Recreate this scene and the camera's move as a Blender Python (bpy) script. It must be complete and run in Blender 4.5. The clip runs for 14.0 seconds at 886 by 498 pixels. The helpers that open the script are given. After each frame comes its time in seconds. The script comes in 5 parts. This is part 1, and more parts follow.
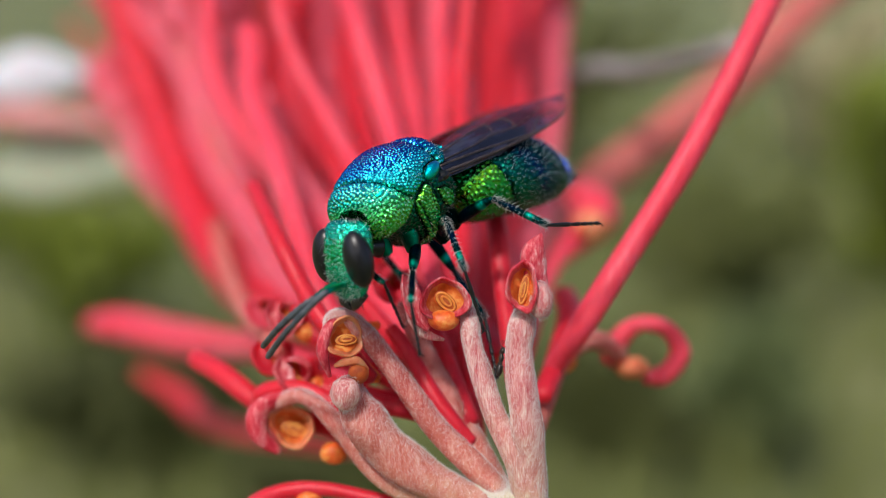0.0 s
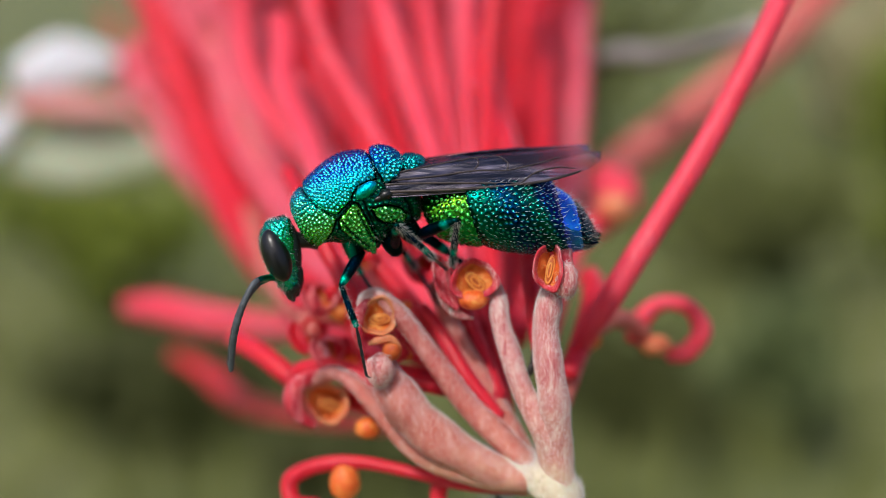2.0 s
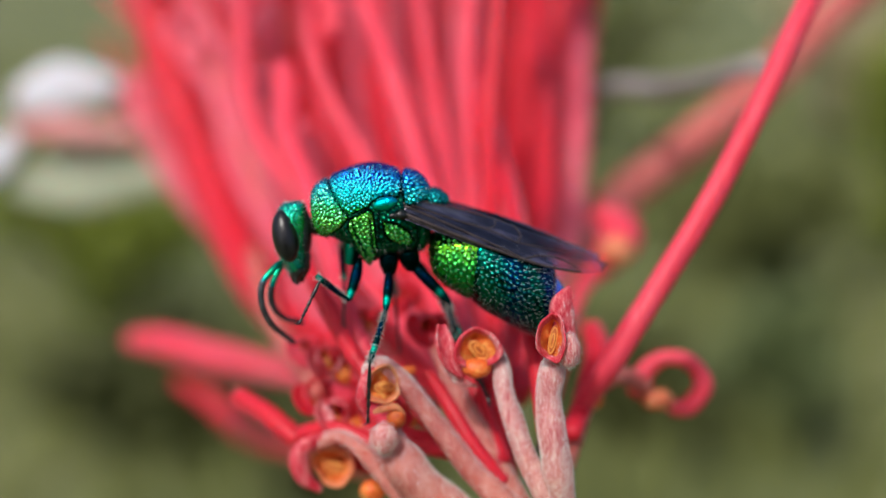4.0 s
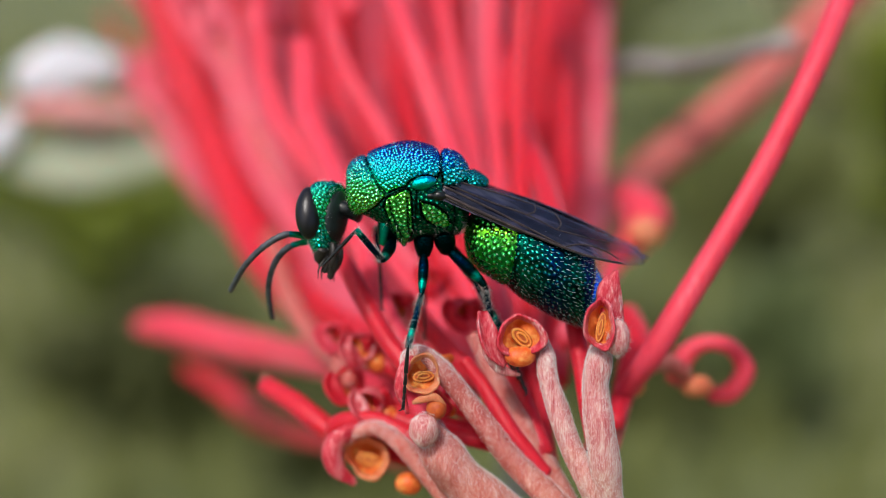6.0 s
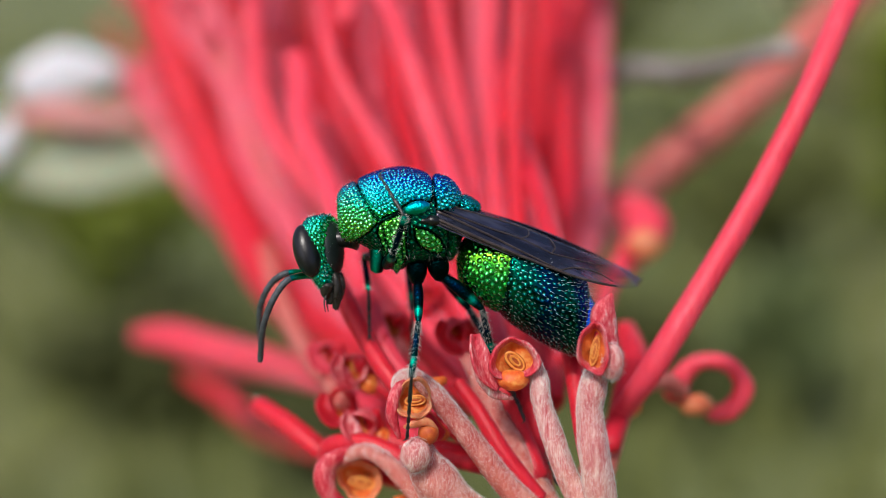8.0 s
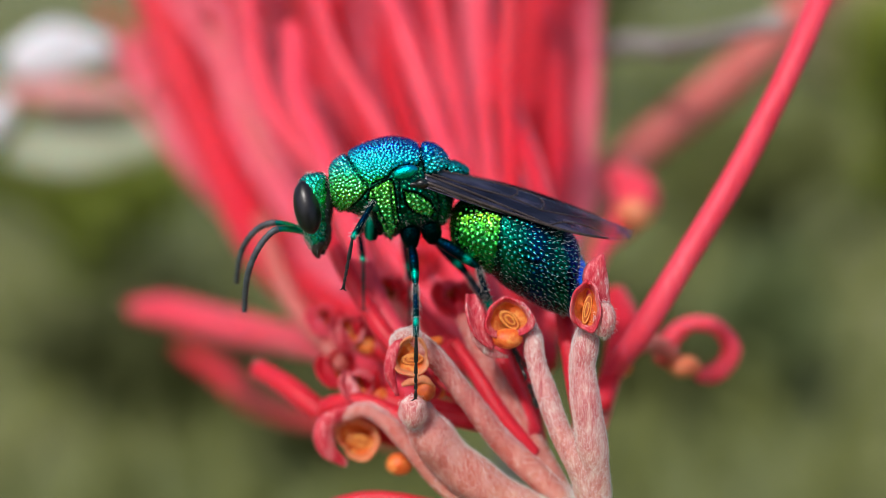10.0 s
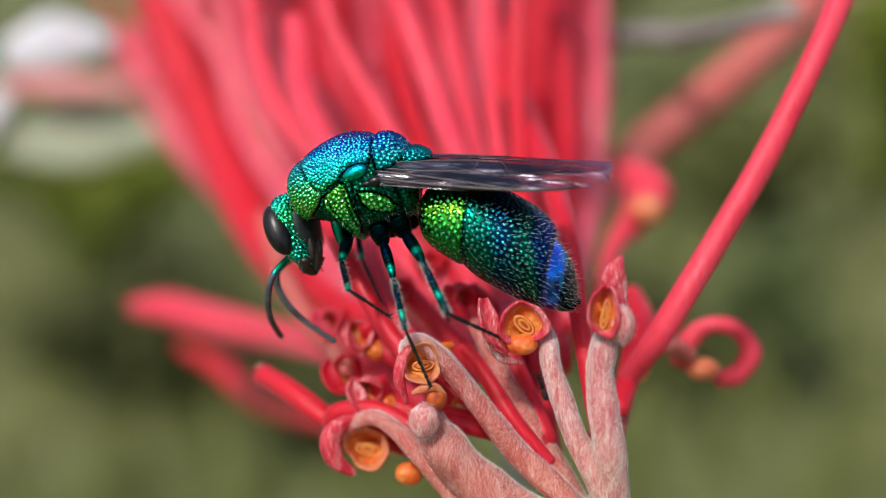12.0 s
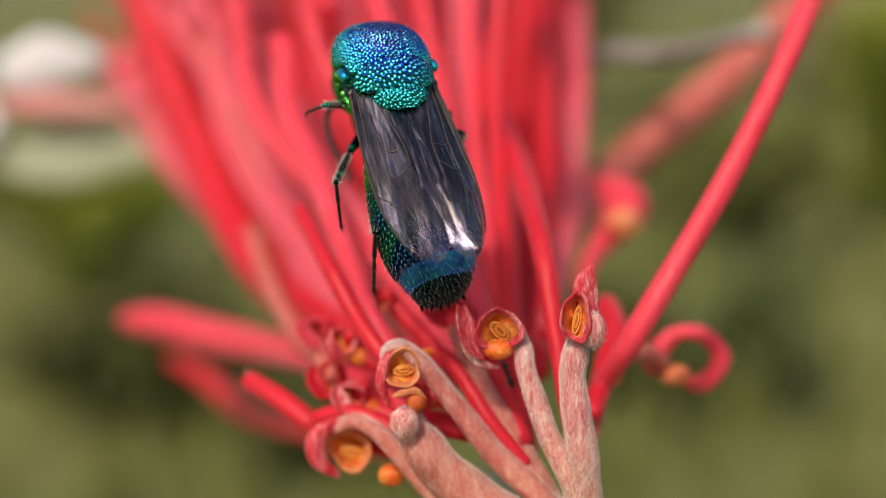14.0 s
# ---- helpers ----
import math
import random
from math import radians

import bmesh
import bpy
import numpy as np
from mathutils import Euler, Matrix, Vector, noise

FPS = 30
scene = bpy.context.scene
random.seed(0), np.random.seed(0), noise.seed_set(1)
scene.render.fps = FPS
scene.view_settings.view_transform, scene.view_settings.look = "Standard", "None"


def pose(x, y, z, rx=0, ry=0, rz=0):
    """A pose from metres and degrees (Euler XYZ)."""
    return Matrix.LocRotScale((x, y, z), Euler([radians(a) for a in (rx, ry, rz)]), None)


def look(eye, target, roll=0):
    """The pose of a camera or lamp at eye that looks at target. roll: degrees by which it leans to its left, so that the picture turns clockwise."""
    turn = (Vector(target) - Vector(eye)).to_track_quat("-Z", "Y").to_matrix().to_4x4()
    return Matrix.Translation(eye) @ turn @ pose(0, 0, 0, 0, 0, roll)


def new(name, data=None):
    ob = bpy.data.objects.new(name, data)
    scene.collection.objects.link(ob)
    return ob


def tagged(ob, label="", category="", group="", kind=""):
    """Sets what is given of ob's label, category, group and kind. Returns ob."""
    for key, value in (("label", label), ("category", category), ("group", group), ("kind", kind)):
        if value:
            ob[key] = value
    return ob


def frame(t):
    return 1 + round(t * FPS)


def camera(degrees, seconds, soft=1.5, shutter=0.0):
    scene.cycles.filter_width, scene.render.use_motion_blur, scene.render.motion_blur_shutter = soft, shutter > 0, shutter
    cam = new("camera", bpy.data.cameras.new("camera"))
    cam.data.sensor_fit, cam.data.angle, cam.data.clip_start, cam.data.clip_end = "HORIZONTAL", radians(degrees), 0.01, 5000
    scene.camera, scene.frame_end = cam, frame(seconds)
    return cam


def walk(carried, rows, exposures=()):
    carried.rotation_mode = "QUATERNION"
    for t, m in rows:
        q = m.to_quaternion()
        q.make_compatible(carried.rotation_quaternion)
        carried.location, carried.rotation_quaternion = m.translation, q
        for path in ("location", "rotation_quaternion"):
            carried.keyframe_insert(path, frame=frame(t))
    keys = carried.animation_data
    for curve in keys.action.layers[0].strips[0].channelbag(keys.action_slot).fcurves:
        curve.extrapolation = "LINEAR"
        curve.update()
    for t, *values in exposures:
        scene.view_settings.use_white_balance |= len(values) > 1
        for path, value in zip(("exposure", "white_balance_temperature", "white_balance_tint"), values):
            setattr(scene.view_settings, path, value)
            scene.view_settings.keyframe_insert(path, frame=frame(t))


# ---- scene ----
from mathutils import kdtree

MM = 0.001
# the flower's own frame: x across, y away from the camera, z up, in millimetres, 0.55 m over the ground
FLOWER = Matrix.Translation((0, 0, 0.55)) @ pose(0, 0, 0, -16)


def at(x, y, z, rx=0, ry=0, rz=0):
    """A pose in the flower's frame, from millimetres and degrees."""
    return FLOWER @ pose(x * MM, y * MM, z * MM, rx, ry, rz)


def shot(x, y, z, pitch, lean, turn):
    """The camera's pose: millimetres in the flower's frame, and its pitch, lean and turn in degrees."""
    eye = Matrix.Translation((x * MM, y * MM, z * MM))
    return FLOWER @ eye @ pose(0, 0, 0, 0, 0, turn) @ pose(0, 0, 0, pitch) @ pose(0, 0, 0, 0, lean) @ pose(0, 0, 0, 90)


cam = camera(40, 14.0, soft=0.7, shutter=0.1)
cam.data.dof.use_dof = True
cam.data.dof.focus_distance = 0.0343
cam.data.dof.aperture_fstop = 30
walk(cam, [
    (0, shot(1.56, -34.74, -2.42, 2.19, -0.90, -0.84)),
    (0.5, shot(2.44, -35.66, -2.19, 1.75, -0.81, 0.10)),
    (1, shot(1.81, -35.84, -1.95, 1.35, -0.70, -0.43)),
    (1.5, shot(2.32, -35.92, -2.70, 1.30, -0.80, 0.86)),
    (2, shot(1.39, -36.15, -2.49, 1.37, -0.59, 0.28)),
    (2.5, shot(1.39, -36.11, -2.67, 1.53, -0.58, 0.93)),
    (2.7, shot(1.04, -35.50, -1.93, 1.05, -0.29, 0.48)),
    (3, shot(1.00, -35.71, -1.73, 1.15, -0.37, 0.23)),
    (3.2, shot(1.88, -36.26, -1.23, 1.79, 0.02, 0.80)),
    (5.3, shot(0.06, -36.04, 0.12, -0.13, -0.88, -0.87)),
    (5.5, shot(0.48, -35.67, -0.24, 0.69, 0.00, 0.05)),
    (6, shot(-0.16, -35.00, -0.19, 0.23, -0.06, -0.12)),
    (6.5, shot(-0.00, -34.50, 0.00, 0.05, 0.01, 0.09)),
    (7, shot(-0.21, -35.16, 0.12, 0.29, -0.06, -0.31)),
    (7.5, shot(0.00, -35.25, 0.10, 0.38, 0.06, -0.43)),
    (8, shot(0.29, -34.46, 0.57, 0.01, 0.13, 0.23)),
    (8.2, shot(0.20, -34.55, 0.39, -0.06, 0.07, 0.10)),
    (10.3, shot(0.00, -35.45, -0.10, -0.77, 0.36, -0.49)),
    (10.5, shot(-0.30, -35.48, -0.12, -0.26, 0.32, -0.71)),
    (11, shot(-0.46, -34.33, 0.61, -0.89, 0.32, -0.73)),
    (11.5, shot(-0.05, -34.12, -0.03, -0.66, 0.36, -0.66)),
    (12, shot(-0.20, -33.96, 0.30, -1.27, 0.52, -0.24)),
    (12.5, shot(-0.03, -33.68, -0.66, -0.68, 0.69, -0.43)),
    (13, shot(0.11, -33.97, -0.32, -0.84, 0.69, 0.31)),
    (13.5, shot(0.57, -34.97, -0.21, -0.41, 0.65, 0.03)),
    (14, shot(0.10, -35.55, 0.10, -0.45, 0.66, -0.72)),
], [(0, -0.08, 6500, 10), (11.8, -0.08, 6500, 10), (12.6, -0.08, 7400, 10), (13.2, -0.11, 7900, 10), (14, -0.11, 7900, 10)])

# ---- light ----
world = bpy.data.worlds.new("daylight")
scene.world = world
world.use_nodes = True
wn = world.node_tree
sky = wn.nodes.new("ShaderNodeTexSky")
sky.sky_type, sky.sun_disc = "NISHITA", False
sky.air_density, sky.dust_density, sky.ozone_density = 0.5, 3.0, 0.6
sky.sun_elevation, sky.sun_rotation = radians(53), radians(210)
wn.links.new(sky.outputs[0], wn.nodes["Background"].inputs[0])
wn.nodes["Background"].inputs[1].default_value = 0.2
sun = new("sun", bpy.data.lights.new("sun", "SUN"))
sun.data.energy, sun.data.angle, sun.data.color = 2.5, radians(4), (1.0, 0.95, 0.91)
sun.matrix_world = look((-0.52, -0.9, 1.38), (0, 0, 0))
scene.view_settings.exposure = -0.08


# ---- materials ----
def material(name, rough=0.5, metal=0.0):
    m = bpy.data.materials.new(name)
    m.use_nodes = True
    p = m.node_tree.nodes["Principled BSDF"]
    p.inputs["Roughness"].default_value, p.inputs["Metallic"].default_value = rough, metal
    return m, m.node_tree, p


def node(tree, kind, **values):
    n = tree.nodes.new(kind)
    for key, value in values.items():
        n.inputs[key.replace("_", " ")].default_value = value
    return n


def ramp(tree, fac, stops):
    r = tree.nodes.new("ShaderNodeValToRGB")
    r.color_ramp.interpolation = "EASE"
    while len(r.color_ramp.elements) < len(stops):
        r.color_ramp.elements.new(0.5)
    for e, (where, colour) in zip(r.color_ramp.elements, stops):
        e.position, e.color = where, (*colour, 1)
    tree.links.new(fac, r.inputs[0])
    return r.outputs[0]


def noise_of(tree, scale, detail=3.0, stretch=(1, 1, 1)):
    """Noise over the thing's own space; scale in cells a metre."""
    c = tree.nodes.new("ShaderNodeTexCoord")
    mp = tree.nodes.new("ShaderNodeMapping")
    mp.inputs["Scale"].default_value = stretch
    tree.links.new(c.outputs["Object"], mp.inputs[0])
    n = node(tree, "ShaderNodeTexNoise", Scale=scale, Detail=detail, Roughness=0.6)
    tree.links.new(mp.outputs[0], n.inputs["Vector"])
    return n.outputs[0]


def math_of(tree, op, a, b):
    m = tree.nodes.new("ShaderNodeMath")
    m.operation = op
    for i, v in enumerate((a, b)):
        if isinstance(v, (int, float)):
            m.inputs[i].default_value = v
        else:
            tree.links.new(v, m.inputs[i])
    return m.outputs[0]


def bump(tree, p, height, strength, distance):
    b = node(tree, "ShaderNodeBump", Strength=strength, Distance=distance)
    tree.links.new(height, b.inputs["Height"])
    tree.links.new(b.outputs[0], p.inputs["Normal"])


def along(tree, axis, low, high, wobble=0.25, scale=900):
    """0 to 1 from low to high (millimetres) along an axis of the thing, made uneven by noise."""
    c = tree.nodes.new("ShaderNodeTexCoord")
    s = tree.nodes.new("ShaderNodeSeparateXYZ")
    tree.links.new(c.outputs["Object"], s.inputs[0])
    v = math_of(tree, "MULTIPLY", math_of(tree, "SUBTRACT", s.outputs[axis], low * MM), 1 / ((high - low) * MM))
    n = math_of(tree, "MULTIPLY", math_of(tree, "SUBTRACT", noise_of(tree, scale), 0.5), wobble)
    return math_of(tree, "ADD", v, n)


def cuticle(name, axis, low, high, stops, rough=0.25, cell=16000, relief=0.15, wobble=0.25, glint=None):
    """Shining metallic insect armour, its hue and tone drifting over the body, with glints painted into its fine pits.
    """
    m, tree, p = material(name, rough, 1.0)
    base = ramp(tree, along(tree, axis, low, high, wobble), stops)
    mix = tree.nodes.new("ShaderNodeHueSaturation")
    hue = math_of(tree, "ADD", math_of(tree, "MULTIPLY", noise_of(tree, 2600, 2), 0.1), 0.45)
    tree.links.new(hue, mix.inputs["Hue"])
    tree.links.new(base, mix.inputs["Color"])
    colour = mix.outputs[0]
    if glint:
        # glints painted as paler spots in the pits, with darker metal between
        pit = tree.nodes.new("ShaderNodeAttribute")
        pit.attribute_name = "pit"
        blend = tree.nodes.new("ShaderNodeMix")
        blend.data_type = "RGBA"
        blend.inputs["B"].default_value = (*glint, 1)
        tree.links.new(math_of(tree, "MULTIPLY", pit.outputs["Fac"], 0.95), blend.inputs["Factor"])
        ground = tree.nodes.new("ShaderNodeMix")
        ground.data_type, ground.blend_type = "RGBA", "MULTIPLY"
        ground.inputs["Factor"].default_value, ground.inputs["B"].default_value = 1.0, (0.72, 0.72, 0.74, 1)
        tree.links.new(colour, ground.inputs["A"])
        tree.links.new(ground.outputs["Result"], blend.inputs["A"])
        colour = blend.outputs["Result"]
    if glint:
        # shade of the grooves put into the colour as black along the seams
        seam = tree.nodes.new("ShaderNodeAttribute")
        seam.attribute_name = "seam"
        black = tree.nodes.new("ShaderNodeMix")
        black.data_type = "RGBA"
        black.inputs["B"].default_value = (0.002, 0.008, 0.008, 1)
        tree.links.new(seam.outputs["Fac"], black.inputs["Factor"])
        tree.links.new(colour, black.inputs["A"])
        colour = black.outputs["Result"]
    tree.links.new(colour, p.inputs["Base Color"])
    c = tree.nodes.new("ShaderNodeTexCoord")
    v = node(tree, "ShaderNodeTexVoronoi", Scale=cell)
    tree.links.new(c.outputs["Object"], v.inputs["Vector"])
    bump(tree, p, v.outputs["Distance"], relief, 0.00003)
    return m


def plant(name, stops, rough=0.45, scale=700, stretch=(1, 1, 1), relief=0.3, soft=0.25, fine=6000, down=0.0, foot=None):
    m, tree, p = material(name, rough)
    p.inputs["Specular IOR Level"].default_value = 0.3
    n = math_of(tree, "ADD", math_of(tree, "MULTIPLY", noise_of(tree, scale, 4, stretch), 0.55),
                math_of(tree, "MULTIPLY", noise_of(tree, fine, 2, stretch), 0.45))
    colour = ramp(tree, n, stops)
    if foot:
        blend = tree.nodes.new("ShaderNodeMix")
        blend.data_type = "RGBA"
        blend.inputs["B"].default_value = (*foot, 1)
        share = ramp(tree, along(tree, 2, -4.2, -9.2, 0.7, 1600), [(0.1, (0, 0, 0)), (0.6, (0.2,) * 3), (1.0, (0.7,) * 3)])
        tree.links.new(share, blend.inputs["Factor"])
        tree.links.new(colour, blend.inputs["A"])
        colour = blend.outputs["Result"]
    tree.links.new(colour, p.inputs["Base Color"])
    if soft:
        p.inputs["Subsurface Weight"].default_value = soft
        p.inputs["Subsurface Radius"].default_value = (1.0, 0.25, 0.2)
        p.inputs["Subsurface Scale"].default_value = 0.001
    p.inputs["Sheen Weight"].default_value = down
    p.inputs["Sheen Roughness"].default_value = 0.35
    p.inputs["Sheen Tint"].default_value = (1.0, 0.75, 0.78, 1)
    bump(tree, p, noise_of(tree, fine, 3, stretch), relief, 0.00006)
    return m


TEAL, GREEN = (0.0, 0.54, 0.44), (0.01, 0.54, 0.12)
SCUTUM = cuticle("scutum_armour", 2, 0.0, 1.3, [(0.0, (0.03, 0.6, 0.14)), (0.22, (0.0, 0.6, 0.36)), (0.42, (0.0, 0.62, 0.56)), (0.62, (0.0, 0.56, 0.74)), (0.76, (0.0, 0.2, 0.7)), (0.88, (0.01, 0.18, 0.7)), (1.0, (0.09, 0.08, 0.6))], 0.18, glint=(0.1, 0.95, 1.0), wobble=0.12)
PRONOTUM = cuticle("pronotum_armour", 2, -0.9, 0.8, [(0.0, (0.04, 0.55, 0.07)), (0.3, (0.14, 0.72, 0.05)), (0.55, (0.05, 0.68, 0.16)), (0.75, (0.0, 0.62, 0.5)), (1.0, (0.0, 0.55, 0.72))], 0.19, glint=(0.3, 1.0, 0.55))
SCUTELLUM = cuticle("scutellum_armour", 2, 0.1, 1.1, [(0.0, (0.0, 0.4, 0.22)), (0.4, (0.0, 0.4, 0.4)), (0.8, (0.0, 0.22, 0.55)), (1.0, (0.01, 0.12, 0.6))], 0.2, glint=(0.08, 0.9, 0.9))
PLEURON = cuticle("side_armour", 2, -1.8, 0.3, [(0.0, (0.0, 0.45, 0.3)), (0.3, (0.02, 0.5, 0.12)), (0.6, (0.06, 0.56, 0.06)), (0.85, (0.14, 0.66, 0.04)), (1.0, TEAL)], 0.2, glint=(0.3, 1.0, 0.3))
# darker copy of the side armour: shade between the plates put into the colour
UNDER = cuticle("shaded_side_armour", 2, -1.8, 0.3, [(0.0, (0.0, 0.05, 0.04)), (0.4, (0.0, 0.09, 0.05)), (0.8, (0.0, 0.12, 0.07)), (1.0, (0.0, 0.12, 0.1))], 0.28, glint=(0.02, 0.3, 0.12))
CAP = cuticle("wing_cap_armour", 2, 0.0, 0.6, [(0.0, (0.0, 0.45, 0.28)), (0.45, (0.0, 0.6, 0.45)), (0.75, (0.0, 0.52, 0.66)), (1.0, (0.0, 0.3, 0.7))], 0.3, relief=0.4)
# brighter lime high up, darker below: reflected sky and surroundings put into the ramp
FIRST = cuticle("first_segment_armour", 2, -1.33, 0.37, [(0.0, (0.0, 0.3, 0.1)), (0.35, (0.02, 0.42, 0.06)), (0.65, (0.05, 0.55, 0.05)), (0.85, (0.26, 0.75, 0.03)), (1.0, GREEN)], 0.2, relief=0.08, glint=(0.12, 0.8, 0.2))
SECOND = cuticle("second_segment_armour", 0, -1.4, -3.75, [(0.0, (0.0, 0.04, 0.03)), (0.05, (0.0, 0.2, 0.12)), (0.18, (0.0, 0.13, 0.09)), (0.42, (0.0, 0.05, 0.15)), (0.62, (0.0, 0.06, 0.07)), (0.74, (0.0, 0.13, 0.07)), (0.86, (0.004, 0.03, 0.18)), (1.0, (0.008, 0.03, 0.34))], 0.2, relief=0.08, glint=(0.06, 0.6, 0.45))
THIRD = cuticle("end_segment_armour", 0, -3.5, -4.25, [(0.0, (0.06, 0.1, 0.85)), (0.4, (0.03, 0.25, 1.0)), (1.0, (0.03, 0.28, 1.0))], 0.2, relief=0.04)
RIM = cuticle("end_rim_armour", 0, -3.5, -4.4, [(0.0, (0.004, 0.01, 0.05)), (1.0, (0.004, 0.012, 0.03))], 0.3, relief=0.3, glint=(0.02, 0.16, 0.2))
HEADMAT = cuticle("head_armour", 2, -1.67, 0.83, [(0.0, (0.0, 0.4, 0.34)), (0.3, (0.0, 0.55, 0.36)), (0.65, (0.03, 0.72, 0.2)), (1.0, (0.0, 0.65, 0.55))], 0.2, glint=(0.12, 1.0, 0.6))
LEGMAT = cuticle("leg_armour", 0, -2.5, 2.5, [(0.3, (0.0, 0.006, 0.005)), (0.52, (0.0, 0.010, 0.012)), (0.62, (0.0, 0.012, 0.03)), (0.70, (0.0, 0.012, 0.014)), (0.735, (0.0, 0.4, 0.26)), (0.77, (0.0, 0.03, 0.03)), (0.9, (0.0, 0.008, 0.01))], 0.42, 14000, 0.5, 0.05)
SCAPE = cuticle("antenna_base_armour", 0, 0.0, 1.0, [(0.0, (0.0, 0.4, 0.34)), (0.6, (0.01, 0.42, 0.2)), (1.0, (0.0, 0.2, 0.2))], 0.28, 14000, 0.2, 0.4)


def dark_horn(name, colour, rough):
    m, tree, p = material(name, rough)
    tree.links.new(ramp(tree, noise_of(tree, 4000), [(0.3, colour), (0.7, tuple(c * 2.2 for c in colour))]), p.inputs["Base Color"])
    bump(tree, p, noise_of(tree, 16000), 0.3, 0.00002)
    return m


BLACK = dark_horn("black_horn", (0.0035, 0.0045, 0.0045), 0.3)
ANTENNA = dark_horn("antenna_horn", (0.035, 0.042, 0.048), 0.5)
NAPE = dark_horn("nape_horn", (0.004, 0.010, 0.010), 0.6)
EYE = dark_horn("eye_facets", (0.003, 0.003, 0.004), 0.32)
MOUTH = dark_horn("mouth_horn", (0.012, 0.010, 0.008), 0.45)


def wing_skin():
    """A smoky, half clear membrane; lilac gloss in noise patches imitates the sheen of its folds."""
    m, tree, p = material("smoky_wing", 0.14)
    fade = along(tree, 0, 3.2, 6.6, 0.2)
    tree.links.new(ramp(tree, fade, [(0.0, (0.003, 0.004, 0.012)), (0.6, (0.010, 0.006, 0.014)), (1.0, (0.05, 0.016, 0.02))]), p.inputs["Base Color"])
    tree.links.new(ramp(tree, fade, [(0.0, (0.82,) * 3), (0.3, (0.68,) * 3), (0.55, (0.36,) * 3), (0.8, (0.15,) * 3), (1.0, (0.07,) * 3)]), p.inputs["Alpha"])
    p.inputs["IOR"].default_value = 1.6
    gloss = node(tree, "ShaderNodeBsdfGlossy", Roughness=0.3)
    tree.links.new(ramp(tree, noise_of(tree, 900, 2, (0.5, 1.4, 1)), [(0.3, (0.5, 0.5, 0.85)), (0.5, (0.72, 0.64, 0.86)), (0.7, (0.74, 0.68, 0.7))]), gloss.inputs["Color"])
    fold = node(tree, "ShaderNodeBump", Strength=0.75, Distance=0.00016)
    height = math_of(tree, "ADD", noise_of(tree, 1500, 2, (0.3, 1.8, 1)), math_of(tree, "MULTIPLY", noise_of(tree, 5200, 2, (0.22, 1.5, 1)), 0.3))
    tree.links.new(height, fold.inputs["Height"])
    tree.links.new(fold.outputs[0], gloss.inputs["Normal"])
    tree.links.new(fold.outputs[0], p.inputs["Normal"])
    mix = tree.nodes.new("ShaderNodeMixShader")
    # gloss painted on in patches, in place of reflections from fold facets
    tree.links.new(ramp(tree, noise_of(tree, 1000, 3, (0.35, 1.5, 1)), [(0.4, (0.012,) * 3), (0.53, (0.08,) * 3), (0.66, (0.27,) * 3)]), mix.inputs[0])
    out = tree.nodes["Material Output"]
    tree.links.new(p.outputs[0], mix.inputs[1])
    tree.links.new(gloss.outputs[0], mix.inputs[2])
    tree.links.new(mix.outputs[0], out.inputs[0])
    return m


WING = wing_skin()
VEIN = dark_horn("wing_vein", (0.03, 0.022, 0.02), 0.3)
RED = plant("red_petal", [(0.25, (0.44, 0.006, 0.018)), (0.5, (0.6, 0.016, 0.036)), (0.8, (0.74, 0.055, 0.075))], 0.45, 500, (1, 1, 0.25), soft=0.5, down=0.12)
PINK = plant("pink_petal", [(0.25, (0.62, 0.024, 0.055)), (0.5, (0.76, 0.058, 0.1)), (0.8, (0.84, 0.15, 0.19))], 0.5, 450, (1, 1, 0.25), soft=0.5, down=0.12)
DUSKY = plant("felted_tube", [(0.34, (0.42, 0.045, 0.04)), (0.45, (0.53, 0.1, 0.085)), (0.55, (0.62, 0.2, 0.17)), (0.66, (0.74, 0.42, 0.37))], 0.75, 3600, (1, 1, 0.25), 0.9, fine=20000, foot=(0.6, 0.34, 0.2))
ROSE = plant("rose_petal", [(0.25, (0.61, 0.05, 0.095)), (0.5, (0.72, 0.11, 0.165)), (0.8, (0.8, 0.24, 0.28))], 0.5, 450, (1, 1, 0.25), soft=0.5, down=0.12)
LOBE = plant("lobe_petal", [(0.36, (0.42, 0.008, 0.025)), (0.47, (0.56, 0.035, 0.06)), (0.56, (0.66, 0.12, 0.14)), (0.66, (0.78, 0.42, 0.42))], 0.42, 2600, (1, 1, 0.4), 0.8, 0.3, 11000, 0.15)
PALE = plant("pale_felted_tube", [(0.36, (0.50, 0.09, 0.10)), (0.46, (0.60, 0.2, 0.2)), (0.55, (0.70, 0.39, 0.36)), (0.66, (0.84, 0.72, 0.68))], 0.8, 4600, (1, 1, 0.2), 0.9, fine=22000, foot=(0.74, 0.6, 0.36))
CREAM = plant("cream_felt", [(0.25, (0.5, 0.42, 0.26)), (0.5, (0.68, 0.6, 0.42)), (0.8, (0.78, 0.74, 0.6))], 0.8, 1500)
ORANGE = plant("orange_cup", [(0.32, (0.6, 0.06, 0.02)), (0.48, (0.74, 0.15, 0.03)), (0.66, (0.84, 0.34, 0.09))], 0.35, 1700, (1, 1, 1), 0.5, 0.4)
APRICOT = plant("apricot_limb", [(0.3, (0.58, 0.10, 0.05)), (0.5, (0.68, 0.22, 0.10)), (0.7, (0.76, 0.40, 0.26))], 0.45, 1100, (1, 1, 1), 0.5, 0.4)
